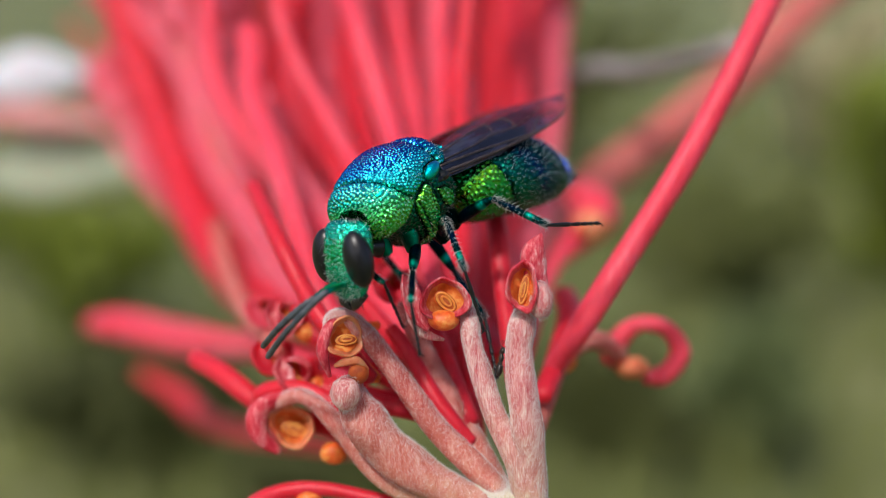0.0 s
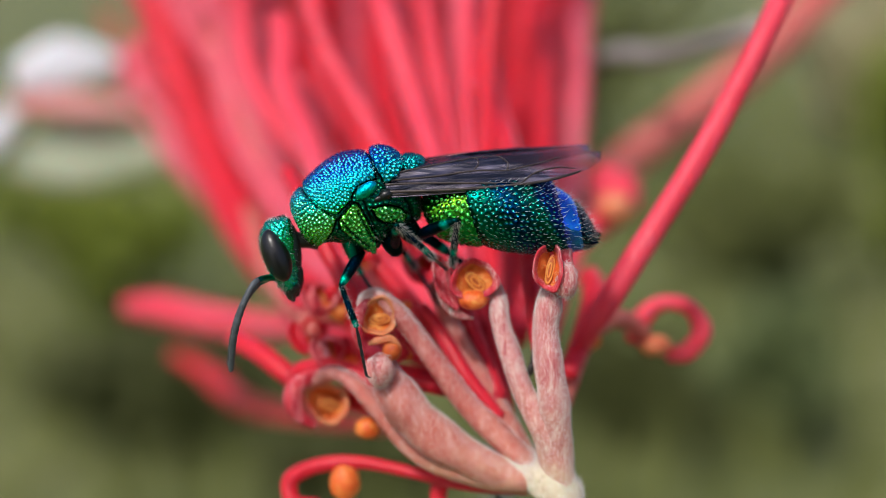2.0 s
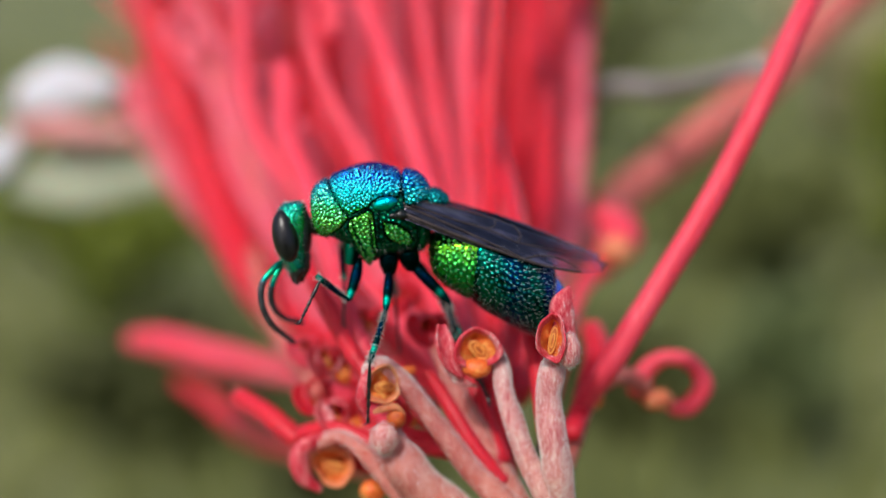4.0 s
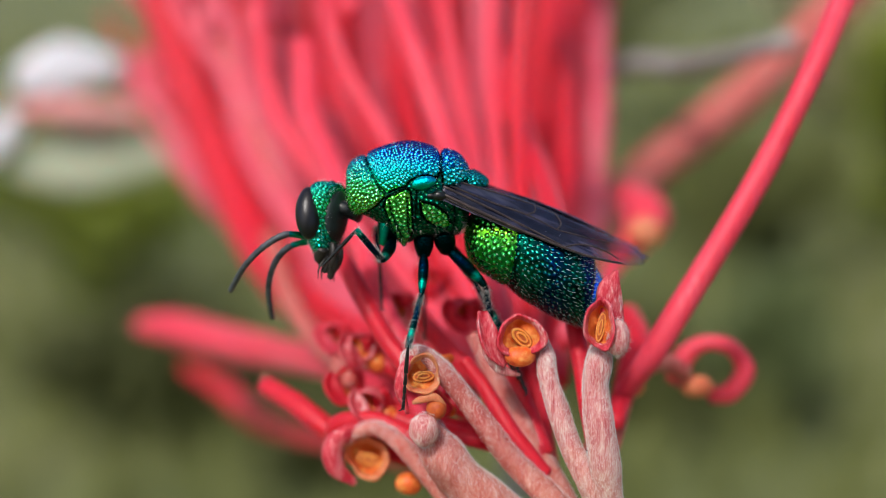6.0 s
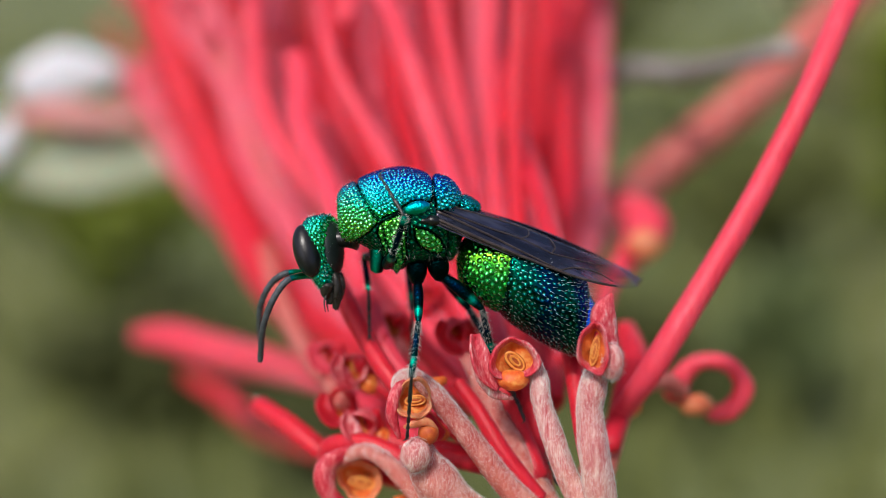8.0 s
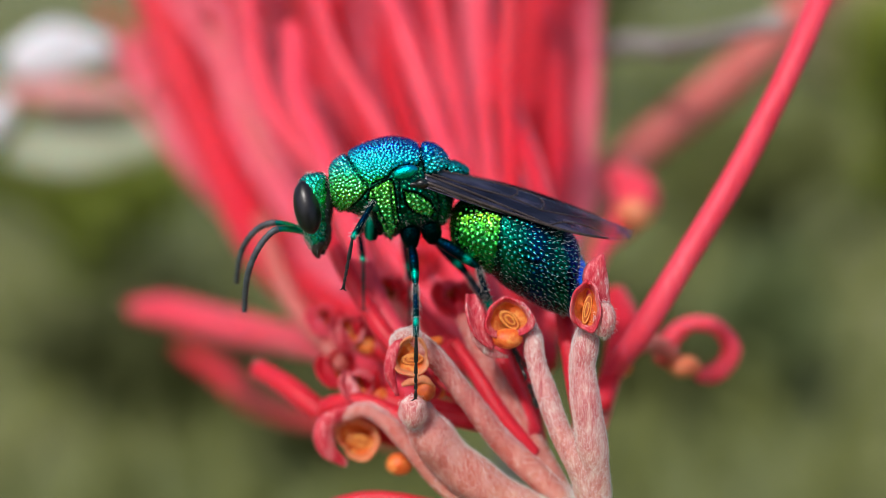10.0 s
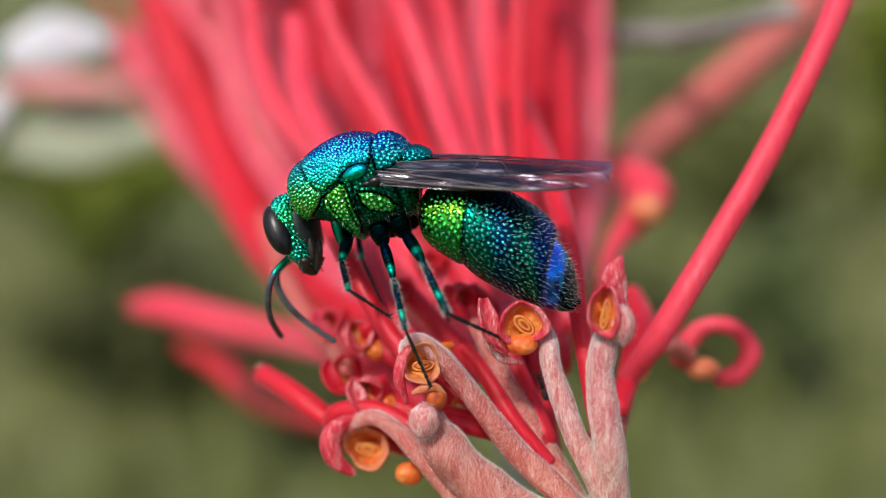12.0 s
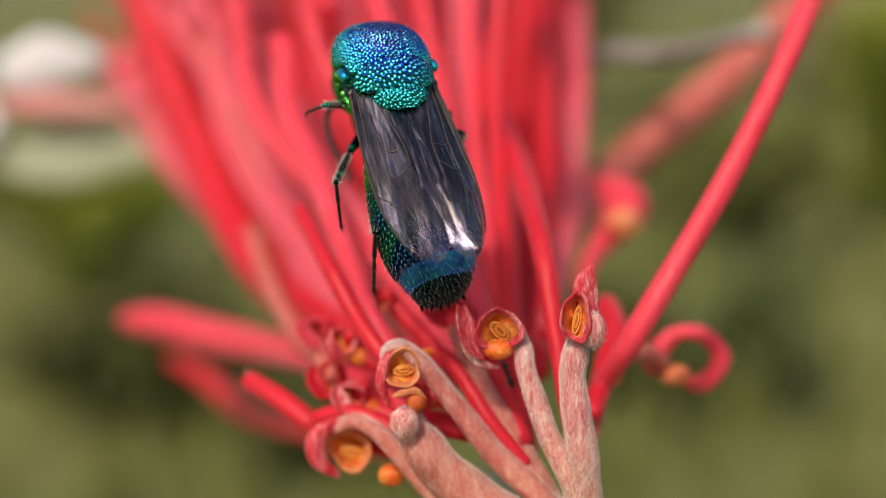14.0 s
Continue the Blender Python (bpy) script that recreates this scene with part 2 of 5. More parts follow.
RUST = plant("rust_hollow", [(0.3, (0.4, 0.06, 0.012)), (0.7, (0.56, 0.13, 0.024))], 0.5, 2500)
AMBER = plant("amber_anther", [(0.3, (0.68, 0.18, 0.025)), (0.7, (0.84, 0.37, 0.09))], 0.45, 2500)
HAIR = plant("white_hair", [(0.3, (0.78, 0.73, 0.71)), (0.7, (0.86, 0.83, 0.81))], 0.5, 3000, soft=0)
BRISTLE = plant("silver_bristle", [(0.3, (0.5, 0.52, 0.5)), (0.7, (0.75, 0.77, 0.74))], 0.35, 3000, soft=0)


# ---- shaping ----
def mesh_of(name, verts, faces, mat, smooth=True, scale=MM):
    me = bpy.data.meshes.new(name)
    me.from_pydata((np.asarray(verts, float) * scale).tolist(), [], [tuple(f) for f in faces])
    me.materials.append(mat)
    me.polygons.foreach_set("use_smooth", [smooth] * len(me.polygons))
    me.update()
    return me


def part(name, me, parent, label="", basis=None):
    ob = new(name, me)
    ob.parent = parent
    if basis is not None:
        ob.matrix_basis = basis
    if label:
        ob["label"] = label
    return ob


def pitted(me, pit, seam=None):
    """Stores where the pits of a skin lie, for their painted glints, and where groove shade is painted along its seams.
    """
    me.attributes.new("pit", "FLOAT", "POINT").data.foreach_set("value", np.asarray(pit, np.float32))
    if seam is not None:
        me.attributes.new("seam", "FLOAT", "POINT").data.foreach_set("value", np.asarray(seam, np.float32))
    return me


def spline(points, count):
    """count points along a smooth curve through the given rows, of any width."""
    p = np.asarray(points, float)
    q = np.vstack([2 * p[0] - p[1], p, 2 * p[-1] - p[-2]])
    out = []
    for u in np.linspace(0, len(p) - 1, count):
        i = min(int(u), len(p) - 2)
        f = u - i
        a, b, c, d = q[i:i + 4]
        out.append(0.5 * (2 * b + (c - a) * f + (2 * a - 5 * b + 4 * c - d) * f * f + (3 * b - a - 3 * c + d) * f ** 3))
    return np.array(out)


def grid_faces(rows, cols, closed=True):
    f = []
    for i in range(rows - 1):
        for j in range(cols if closed else cols - 1):
            k = (j + 1) % cols
            f.append((i * cols + j, i * cols + k, (i + 1) * cols + k, (i + 1) * cols + j))
    return f


def spread(points, gap, tries, rng):
    """Points picked at random from the given ones, none nearer to another than gap."""
    kept, n = np.empty((tries, points.shape[1])), 0
    for i in rng.integers(0, len(points), tries):
        p = points[i]
        if not n or np.min(((kept[:n, :3] - p[:3]) ** 2).sum(1)) > gap * gap:
            kept[n] = p
            n += 1
    return kept[:n].copy()


def shell(sections, rows, cols, gap=0, depth=0, seed=1, power=2.0, hole=0.5):
    """A body skin through sections (top x, top z, bottom x, bottom z, half width), pitted with round dimples."""
    s = spline(sections, rows)
    s[:, 4] = s[:, 4].clip(0.02)
    a = np.linspace(0, 2 * np.pi, cols, endpoint=False)
    ca, sa = np.cos(a), np.sin(a)
    ca, sa = np.sign(ca) * abs(ca) ** (2 / power), np.sign(sa) * abs(sa) ** (2 / power)
    mid = (s[:, 0:2] + s[:, 2:4]) / 2
    half = (s[:, 0:2] - s[:, 2:4]) / 2
    v = np.empty((rows, cols, 3))
    v[:, :, 0] = mid[:, 0:1] + half[:, 0:1] * ca
    v[:, :, 2] = mid[:, 1:2] + half[:, 1:2] * ca
    v[:, :, 1] = s[:, 4:5] * sa
    du = np.gradient(v, axis=0)
    dv = np.roll(v, -1, 1) - np.roll(v, 1, 1)
    n = np.cross(du, dv)
    n /= np.linalg.norm(n, axis=2, keepdims=True) + 1e-12
    if np.sum((v - v.mean((0, 1))) * n) < 0:
        n = -n
    flat, nf = v.reshape(-1, 3), n.reshape(-1, 3)
    pit = np.zeros(len(flat))
    if gap:
        rng = np.random.default_rng(seed)
        seeds = spread(flat, gap * 0.86, 12000, rng)
        tree = kdtree.KDTree(len(seeds))
        for i, p in enumerate(seeds):
            tree.insert(p, i)
        tree.balance()
        d = np.array([tree.find(p)[2] for p in flat])
        x = (d / (gap * hole)).clip(0, 1.3)
        flat = flat + nf * (depth * (x * x - 0.8))[:, None]
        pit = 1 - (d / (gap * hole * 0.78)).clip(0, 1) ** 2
    verts = np.vstack([flat, flat[:cols].mean(0), flat[-cols:].mean(0)])
    faces = grid_faces(rows, cols)
    a0, a1 = rows * cols, rows * cols + 1
    for j in range(cols):
        k = (j + 1) % cols
        faces.append((a0, k, j))
        faces.append((a1, (rows - 1) * cols + j, (rows - 1) * cols + k))
    return verts, faces, flat, nf, np.append(pit, (0, 0))


def tube_rows(path, radii, rows, cols, squash=1.0, wobble=0.0, seed=1):
    p = spline(path, rows)
    r = spline([[x] for x in radii], rows)[:, 0]
    rng = np.random.default_rng(seed)
    t = np.gradient(p, axis=0)
    t /= np.linalg.norm(t, axis=1, keepdims=True) + 1e-12
    side = np.cross(t[0], (0.3, 1.0, 0.2))
    side /= np.linalg.norm(side)
    a = np.linspace(0, 2 * np.pi, cols, endpoint=False)
    phase = rng.uniform(0, 6.28, 4)
    v, nn = [], []
    for i in range(rows):
        side = side - t[i] * (side @ t[i])
        side /= np.linalg.norm(side)
        up = np.cross(t[i], side)
        k = 1 + wobble * (np.sin(3 * a + phase[0] + i * 0.35) + np.sin(i * 0.5 + phase[1]) + 0.6 * np.sin(5 * a + phase[2] - i * 0.2))
        ring = np.cos(a)[:, None] * side + np.sin(a)[:, None] * up * squash
        v.append(p[i] + ring * (r[i] * k)[:, None])
        nn.append(ring)
    return np.array(v), np.array(nn)


def tube(path, radii, rows=40, cols=14, squash=1.0, wobble=0.0, seed=1):
    """A tapered tube along a smooth path, with rounded ends."""
    v, n = tube_rows(path, radii, rows, cols, squash, wobble, seed)
    flat = v.reshape(-1, 3)
    first, last = v[0].mean(0), v[-1].mean(0)
    tip0 = first + (first - v[1].mean(0)) / (np.linalg.norm(first - v[1].mean(0)) + 1e-9) * radii[0] * 0.5
    tip1 = last + (last - v[-2].mean(0)) / (np.linalg.norm(last - v[-2].mean(0)) + 1e-9) * radii[-1] * 0.5
    verts = np.vstack([flat, tip0, tip1])
    faces = grid_faces(rows, cols)
    for j in range(cols):
        k = (j + 1) % cols
        faces.append((rows * cols, k, j))
        faces.append((rows * cols + 1, (rows - 1) * cols + j, (rows - 1) * cols + k))
    return verts, faces, flat, n.reshape(-1, 3)


def joined(pieces):
    """Several (verts, faces) as one."""
    vs, fs, k = [], [], 0
    for v, f in pieces:
        vs.append(np.asarray(v))
        fs += [tuple(i + k for i in g) for g in f]
        k += len(v)
    return np.vstack(vs), fs


def ball(centre, size, rows=14, cols=20, turn=None):
    """An ellipsoid."""
    v = []
    for i in range(rows):
        b = math.pi * (i + 0.5) / rows
        for j in range(cols):
            a = 2 * math.pi * j / cols
            v.append((math.sin(b) * math.cos(a), math.sin(b) * math.sin(a), math.cos(b)))
    v += [(0, 0, 1), (0, 0, -1)]
    v = np.array(v) * size
    if turn is not None:
        v = v @ np.array(turn.to_matrix()).T
    f = grid_faces(rows, cols)
    for j in range(cols):
        k = (j + 1) % cols
        f.append((rows * cols, j, k))
        f.append((rows * cols + 1, (rows - 1) * cols + k, (rows - 1) * cols + j))
    return v + np.array(centre), f


def bristles(roots, ways, length, radius, lean, rng):
    """Fine hairs: three-sided spikes from roots along ways, leaning towards lean."""
    n = len(roots)
    w = ways + np.asarray(lean) + rng.normal(0, 0.25, (n, 3))
    w /= np.linalg.norm(w, axis=1, keepdims=True)
    s = np.cross(w, (0.37, 0.53, 0.76))
    s /= np.linalg.norm(s, axis=1, keepdims=True) + 1e-9
    u = np.cross(w, s)
    size = length * rng.uniform(0.55, 1.2, (n, 1))
    base = [roots + radius * (s * math.cos(k) + u * math.sin(k)) for k in (0, 2.1, 4.2)]
    tip = roots + w * size
    v = np.stack([*base, tip], 1).reshape(-1, 3)
    f = []
    for i in range(n):
        f += [(4 * i, 4 * i + 1, 4 * i + 3), (4 * i + 1, 4 * i + 2, 4 * i + 3), (4 * i + 2, 4 * i, 4 * i + 3)]
    return v, f


# ---- ground and background ----
def ground_sheet():
    m, tree, p = material("grassy_soil", 0.95)
    n = math_of(tree, "ADD", math_of(tree, "MULTIPLY", noise_of(tree, 2.2, 3), 0.75), math_of(tree, "MULTIPLY", noise_of(tree, 30, 3), 0.25))
    tree.links.new(ramp(tree, n, [(0.3, (0.068, 0.085, 0.028)), (0.45, (0.11, 0.135, 0.045)), (0.58, (0.18, 0.195, 0.075)), (0.75, (0.32, 0.31, 0.17))]), p.inputs["Base Color"])
    bump(tree, p, noise_of(tree, 40, 4), 0.6, 0.02)
    v, f, k = [], [], 0
    rings = [0, 0.4, 0.8, 1.4, 2.2, 3.5, 6, 12, 30, 90, 300, 1500]
    for r in rings:
        for j in range(32):
            a = 2 * math.pi * j / 32
            x, y = r * math.cos(a), r * math.sin(a)
            v.append((x, y, 0.03 * noise.noise((x * 0.9, y * 0.9, 0)) if 0 < r < 20 else 0))
    f = grid_faces(len(rings), 32)
    tagged(new("ground", mesh_of("ground", v, f, m, True, 1)), "olive grassy ground, far out of focus", "ground", kind="structure")


ground_sheet()


def leaf_mat(name, low, high):
    return plant(name, [(0.3, low), (0.7, high)], 0.55, 20, soft=0, fine=150, relief=0.1)


def blades(name, mat, where, count, height, width, seed, label, upright=0.5):
    """A low bush of narrow leaves on thin branches."""
    rng = np.random.default_rng(seed)
    root = new(name)
    root.matrix_basis = pose(where[0], where[1], 0)
    tagged(root, label, "shrub", "shrubs behind the flower")
    v, f = [], []
    for s in range(14):
        a, lean = rng.uniform(0, 6.28), rng.uniform(0.05, 1) * width
        top = np.array([math.cos(a) * lean, math.sin(a) * lean, height * rng.uniform(0.6, 1.0)])
        path = [(0, 0, 0), (*(top[:2] * 0.35), top[2] * 0.5), tuple(top)]
        tv, tf, flat, nf = tube(path, [0.006, 0.004, 0.0015], 12, 6)
        part("branch", mesh_of("branch", tv, tf, BARK, True, 1), root)
        c = spline(path, 40)
        for k in range(count // 14):
            base = c[rng.integers(6, 40)]
            d = rng.normal(0, 1, 3)
            d[2] = abs(d[2]) * upright * 2 + 0.2
            d /= np.linalg.norm(d)
            side = np.cross(d, rng.normal(0, 1, 3))
            side /= np.linalg.norm(side)
            L, W = rng.uniform(0.03, 0.07), rng.uniform(0.004, 0.009)
            lift = np.cross(side, d) * 0.15 * L
            i = len(v)
            v += [base, base + d * L * 0.5 + side * W, base + d * L, base + d * L * 0.5 - side * W, base + d * L * 0.5 + lift]
            f += [(i, i + 1, i + 4), (i + 1, i + 2, i + 4), (i + 2, i + 3, i + 4), (i + 3, i, i + 4)]
    tagged(part("foliage", mesh_of("foliage", v, f, mat, False, 1), root), kind="stuff")


BARK = plant("grey_bark", [(0.3, (0.10, 0.085, 0.07)), (0.7, (0.22, 0.2, 0.17))], 0.8, 200, soft=0)
OLIVE = leaf_mat("olive_leaf", (0.092, 0.112, 0.03), (0.17, 0.19, 0.053))
BRIGHT = leaf_mat("bright_leaf", (0.17, 0.22, 0.025), (0.29, 0.35, 0.05))
SILVER = leaf_mat("silver_leaf", (0.085, 0.12, 0.04), (0.16, 0.2, 0.08))
DRY = leaf_mat("dry_leaf", (0.48, 0.44, 0.25), (0.66, 0.6, 0.38))
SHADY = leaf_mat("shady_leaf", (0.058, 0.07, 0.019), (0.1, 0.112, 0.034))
blades("shrub", OLIVE, (-0.1, 2.4), 2600, 0.42, 0.5, 3, "olive-green shrub with narrow leaves, blurred", 0.4)
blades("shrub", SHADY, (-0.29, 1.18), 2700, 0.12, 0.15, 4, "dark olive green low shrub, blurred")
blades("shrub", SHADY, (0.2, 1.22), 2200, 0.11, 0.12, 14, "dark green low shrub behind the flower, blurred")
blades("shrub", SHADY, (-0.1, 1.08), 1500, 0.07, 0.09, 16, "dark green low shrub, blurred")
blades("shrub", BRIGHT, (-0.46, 1.6), 1100, 0.22, 0.19, 5, "yellow-green low shrub with upright leaves, blurred", 0.9)
blades("shrub", SILVER, (0.35, 1.2), 1500, 0.15, 0.1, 6, "silvery green shrub with upright leaves, blurred", 0.9)
blades("shrub", BRIGHT, (0.75, 1.9), 1700, 0.4, 0.18, 7, "bright green shrub behind the flower, blurred", 0.8)
blades("shrub", OLIVE, (0.46, 1.75), 1600, 0.22, 0.2, 8, "olive shrub with narrow leaves, blurred")
blades("shrub", DRY, (1.06, 3.2), 2600, 0.5, 0.26, 9, "dry straw-coloured shrub, blurred", 0.8)
blades("shrub", OLIVE, (0.3, 3.0), 2300, 0.5, 0.5, 10, "olive green shrub farther off, blurred", 0.6)

# added out of view: dark foliage for the wasp's armour and wings to reflect
blades("unseen_hedge", SHADY, (0.0, -1.0), 9000, 1.35, 0.95, 21, "added dark leafy bush behind the camera, out of view, to darken reflections", 0.5)


def grass(seed=12):
    rng = np.random.default_rng(seed)
    v, f = [], []
    for k in range(5000):
        y = rng.uniform(0.7, 5.0)
        x = rng.uniform(-0.75, 0.75) * y
        b = np.array([x, y, 0])
        h, w = rng.uniform(0.05, 0.14), rng.uniform(0.003, 0.006)
        d = np.array([rng.normal(0, 0.35), rng.normal(0, 0.35), 1])
        i = len(v)
        v += [b - (w, 0, 0.02), b + (w, 0, -0.02), b + d * h * 0.6 + (w * 0.7, 0, 0), b + d * h * 0.6 - (w * 0.7, 0, 0), b + d * h + (0, d[0] * 0.02, -0.01)]
        f += [(i, i + 1, i + 2, i + 3), (i + 3, i + 2, i + 4)]
    tagged(new("grass", mesh_of("grass", v, f, OLIVE, False, 1)), "short olive grass over the ground, blurred", "grass", kind="stuff")


grass()


# ---- the flower head ----
flower = new("flower_head")
flower.matrix_basis = Matrix.Translation(FLOWER @ Vector((0.0055, 0.012, 0))) @ Matrix.Translation((0, 0, -(FLOWER @ Vector((0.0055, 0.012, 0))).z))
tagged(flower, "red spidery flower head with curled orange-lined florets and long styles", "flower")
INTO = flower.matrix_basis.inverted() @ FLOWER
RNG = np.random.default_rng(77)


def felt(parent, flat, nf, cols, count, length, label="fine white hairs"):
    """White hairs lying along a tube."""
    pick = RNG.integers(0, len(flat) - cols - 1, count)
    s, t = RNG.uniform(0, 1, (2, count, 1))
    roots = flat[pick] * (1 - s - t) + flat[pick + 1] * s + flat[pick + cols] * t
    v, f = bristles(roots, nf[pick] * 0.16 + RNG.normal(0, 0.18, (count, 3)), length * 0.8, 0.0023, (0.0, 0.0, 0.75), RNG)
    tagged(part("hairs", mesh_of("hairs", v, f, HAIR), parent, label), kind="stuff")


def stalk(name, path, radii, mat, hairs=0, rows=40, cols=14, wobble=0.02, seed=1, squash=1.0, label="", length=0.12):
    # radii grow with depth, so florets set back keep their width in view
    radii = [r * (1 + 0.01 * max(0, p[1] - 4)) for p, r in zip(path, radii)]
    v, f, flat, nf = tube(path, radii, rows, cols, squash, wobble, seed)
    ob = part(name, mesh_of(name, v, f, mat), flower, label, INTO)
    if hairs:
        felt(ob, flat, nf, cols, hairs * 12, length)
    return ob


def frame_of(facing, up):
    """Axes of a curl: across, up and out, out being the way it opens."""
    out = np.array(facing, float)
    out /= np.linalg.norm(out)
    u = np.array(up, float)
    u -= out * (u @ out)
    u /= np.linalg.norm(u)
    return np.cross(u, out), u, out


def curl(parent, centre, size, facing, width, mat, oval=1.0, tilt=0.0, bean=-0.6, anther=True, seed=1):
    """The spoon-like tip of a floret: a rimmed bowl, orange inside, with a ridged anther like a coffee bean in it."""
    across, up, out = frame_of(facing, (math.sin(tilt), 0, math.cos(tilt)))
    c = np.array(centre, float)
    d = width * 0.85

    def put(a, r, h):
        k = 1 + 0.12 * math.sin(2 * a + seed) + 0.08 * math.sin(3 * a + 2 * seed) + 0.025 * math.sin(7 * a + seed)
        return c + (across * math.cos(a) * r * oval + up * math.sin(a) * r) * size * k + out * (h + 0.2 * size * math.sin(2 * a + seed))

    def lathe(name, profile, m, label=""):
        rows = spline(profile, 22)
        v = [put(2 * math.pi * j / 36, max(r, 0.004), h) for r, h in rows for j in range(36)]
        return part(name, mesh_of(name, v, grid_faces(22, 36), m), parent, label)

    lathe("limb", [(0.0, -d - 0.16), (0.5, -0.85 * d - 0.14), (0.88, -0.5 * d - 0.08), (1.03, -0.08), (1.08, 0.03), (1.0, 0.09), (0.9, 0.03), (0.84, -0.12 * d), (0.76, -0.36 * d)], mat)
    lathe("cup", [(0.86, -0.2 * d), (0.78, -0.38 * d), (0.6, -0.66 * d), (0.3, -0.84 * d), (0.0, -0.86 * d)], ORANGE, "orange hollow of the limb")
    if anther:
        p = across * math.cos(bean) + up * math.sin(bean)
        q = up * math.cos(bean) - across * math.sin(bean)
        low = c - out * 0.5 * d + across * 0.1 * size * oval - up * 0.1 * size
        long, short = 0.52 * size * (oval if abs(math.cos(bean)) > 0.7 else 1), 0.28 * size * (1 if abs(math.cos(bean)) > 0.7 else oval)
        v = []
        for i in range(9):
            s = i / 8
            for k in range(28):
                a = 2 * math.pi * k / 28
                v.append(low + p * math.cos(a) * long * 1.2 * s + q * math.sin(a) * short * 1.25 * s + out * 0.04 * math.cos(s * 1.57))
        part("anther_bed", mesh_of("anther_bed", v, grid_faces(9, 28), RUST), parent, "rust-orange oval hollow")
        # nested ridges, crowded to one side like those of a coffee bean
        for k, s in enumerate((1.0, 0.55)):
            rim = [tuple(low + p * math.cos(a) * long * s + q * (math.sin(a) * short * s * (0.95 - 0.12 * k) + 0.1 * short * k) + out * (0.015 + 0.03 * k)) for a in np.linspace(0, 2 * math.pi, 15)]
            tv, tf, _, _ = tube(rim, [short * 0.16, short * 0.24, short * 0.16], 36, 8)
            part("anther", mesh_of("anther", tv, tf, AMBER), parent, "amber oval anther ridge")


def flap(parent, path, widths, mat, bow=0.25, thick=0.06, side=(1, 0, 0), name="petal"):
    """A thick pointed petal lobe along a path."""
    p = spline(path, 18)
    w = spline([[x] for x in widths], 18)[:, 0]
    t = np.gradient(p, axis=0)
    v, m = [], 9
    for i in range(18):
        d = t[i] / np.linalg.norm(t[i])
        s = np.array(side, float)
        s -= d * (s @ d)
        s /= np.linalg.norm(s)
        o = np.cross(d, s)
        for j in range(m):
            q = j / (m - 1) * 2 - 1
            v.append(p[i] + s * q * w[i] + o * bow * w[i] * (q * q))
        for j in range(m):
            q = 1 - j / (m - 1) * 2
            v.append(p[i] + s * q * w[i] * 0.94 + o * (bow * w[i] * (q * q) + thick))
    f = grid_faces(18, 2 * m)
    f += [tuple(range(2 * m - 1, -1, -1)), tuple(range(17 * 2 * m, 18 * 2 * m))]
    return part(name, mesh_of(name, v, f, mat), parent)


def roll(parent, path, radii, mat, name="petal", label=""):
    """A rounded lobe rolled round a curl."""
    v, f, _, _ = tube(path, radii, 26, 14, 0.8, 0.03)
    return part(name, mesh_of(name, v, f, mat), parent, label)


def orb(parent, centre, size, mat, name, label="", hairs=0, turn=None):
    v, f = ball(centre, size, 16, 22, turn)
    v = v + np.array([noise.noise_vector(Vector(p) * 2.3) for p in v]) * min(size) * 0.12
    ob = part(name, mesh_of(name, v, f, mat), parent, label)
    if hairs:
        nf = (v - np.array(centre)) / np.array(size)
        pick = RNG.integers(0, len(v), hairs)
        hv, hf = bristles(v[pick] + RNG.normal(0, 0.03, (hairs, 3)), nf[pick] * 0.5, 0.1, 0.004, (0.2, 0, -0.4), RNG)
        tagged(part("hairs", mesh_of("hairs", hv, hf, HAIR), parent, "fine white hairs"), kind="stuff")
    return ob


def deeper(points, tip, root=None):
    """Points slid back along the camera's lines of sight, keeping their place in view, by the factor tip at the first
    and root at the last.
    """
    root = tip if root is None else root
    # about where the camera stands
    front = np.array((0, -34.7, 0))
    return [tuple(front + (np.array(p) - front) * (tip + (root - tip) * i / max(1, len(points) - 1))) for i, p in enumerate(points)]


# main stalk down to the ground
base = FLOWER.inverted() @ Vector((*flower.matrix_basis.translation[:2], 0))
stalk("flower_stalk", [(4.53, 0.6, -8.58), (5.27, 2, -10.2), (5.3, 3.5, -14), (5.5, 5.5, -22), (5.5, 10, -36), (5.5, 20, -70), (5.5, 40, -150), (5.5, 75, -300), tuple(base / MM)], [0.5, 0.5, 0.55, 0.6, 0.7, 0.9, 1.1, 1.3, 1.6], CREAM, 0, 60, 16, label="pale woolly stalk")
joint = stalk("stalk_joint", [(3.27, 1, -7.81), (3.94, 0.8, -8.32), (4.68, 0.4, -8.71), (5.06, 0.8, -9.45)], [0.3, 0.5, 0.62, 0.5], CREAM, 900, 30, 18, 0.05, 3, label="cream woolly joint of the florets", length=0.3)

# two forked florets in front
front = stalk("floret", [(2.52, 0.25, -2.38), (2.67, 0.15, -2.63), (2.86, 0.02, -3.08), (2.94, 0, -3.76), (3.21, 0, -4.67), (3.64, 0, -5.84), (4.16, 0, -6.74), (4.55, 0.2, -7.6), (4.8, 0.4, -8.71)], [0.1, 0.18, 0.25, 0.28, 0.31, 0.33, 0.40, 0.5, 0.46], PALE, 1500, 60, 20, 0.03, 5, label="pale pink felted floret tube")
curl(front, (2.13, -0.34, -2.53), 0.62, (0.02, -1, -0.04), 0.5, LOBE, 0.98, 0.2, -0.55, True, 1)
orb(front, (2.12, -0.16, -3.13), (0.46, 0.3, 0.3), ORANGE, "limb_lobe", "amber rounded lower lobe")
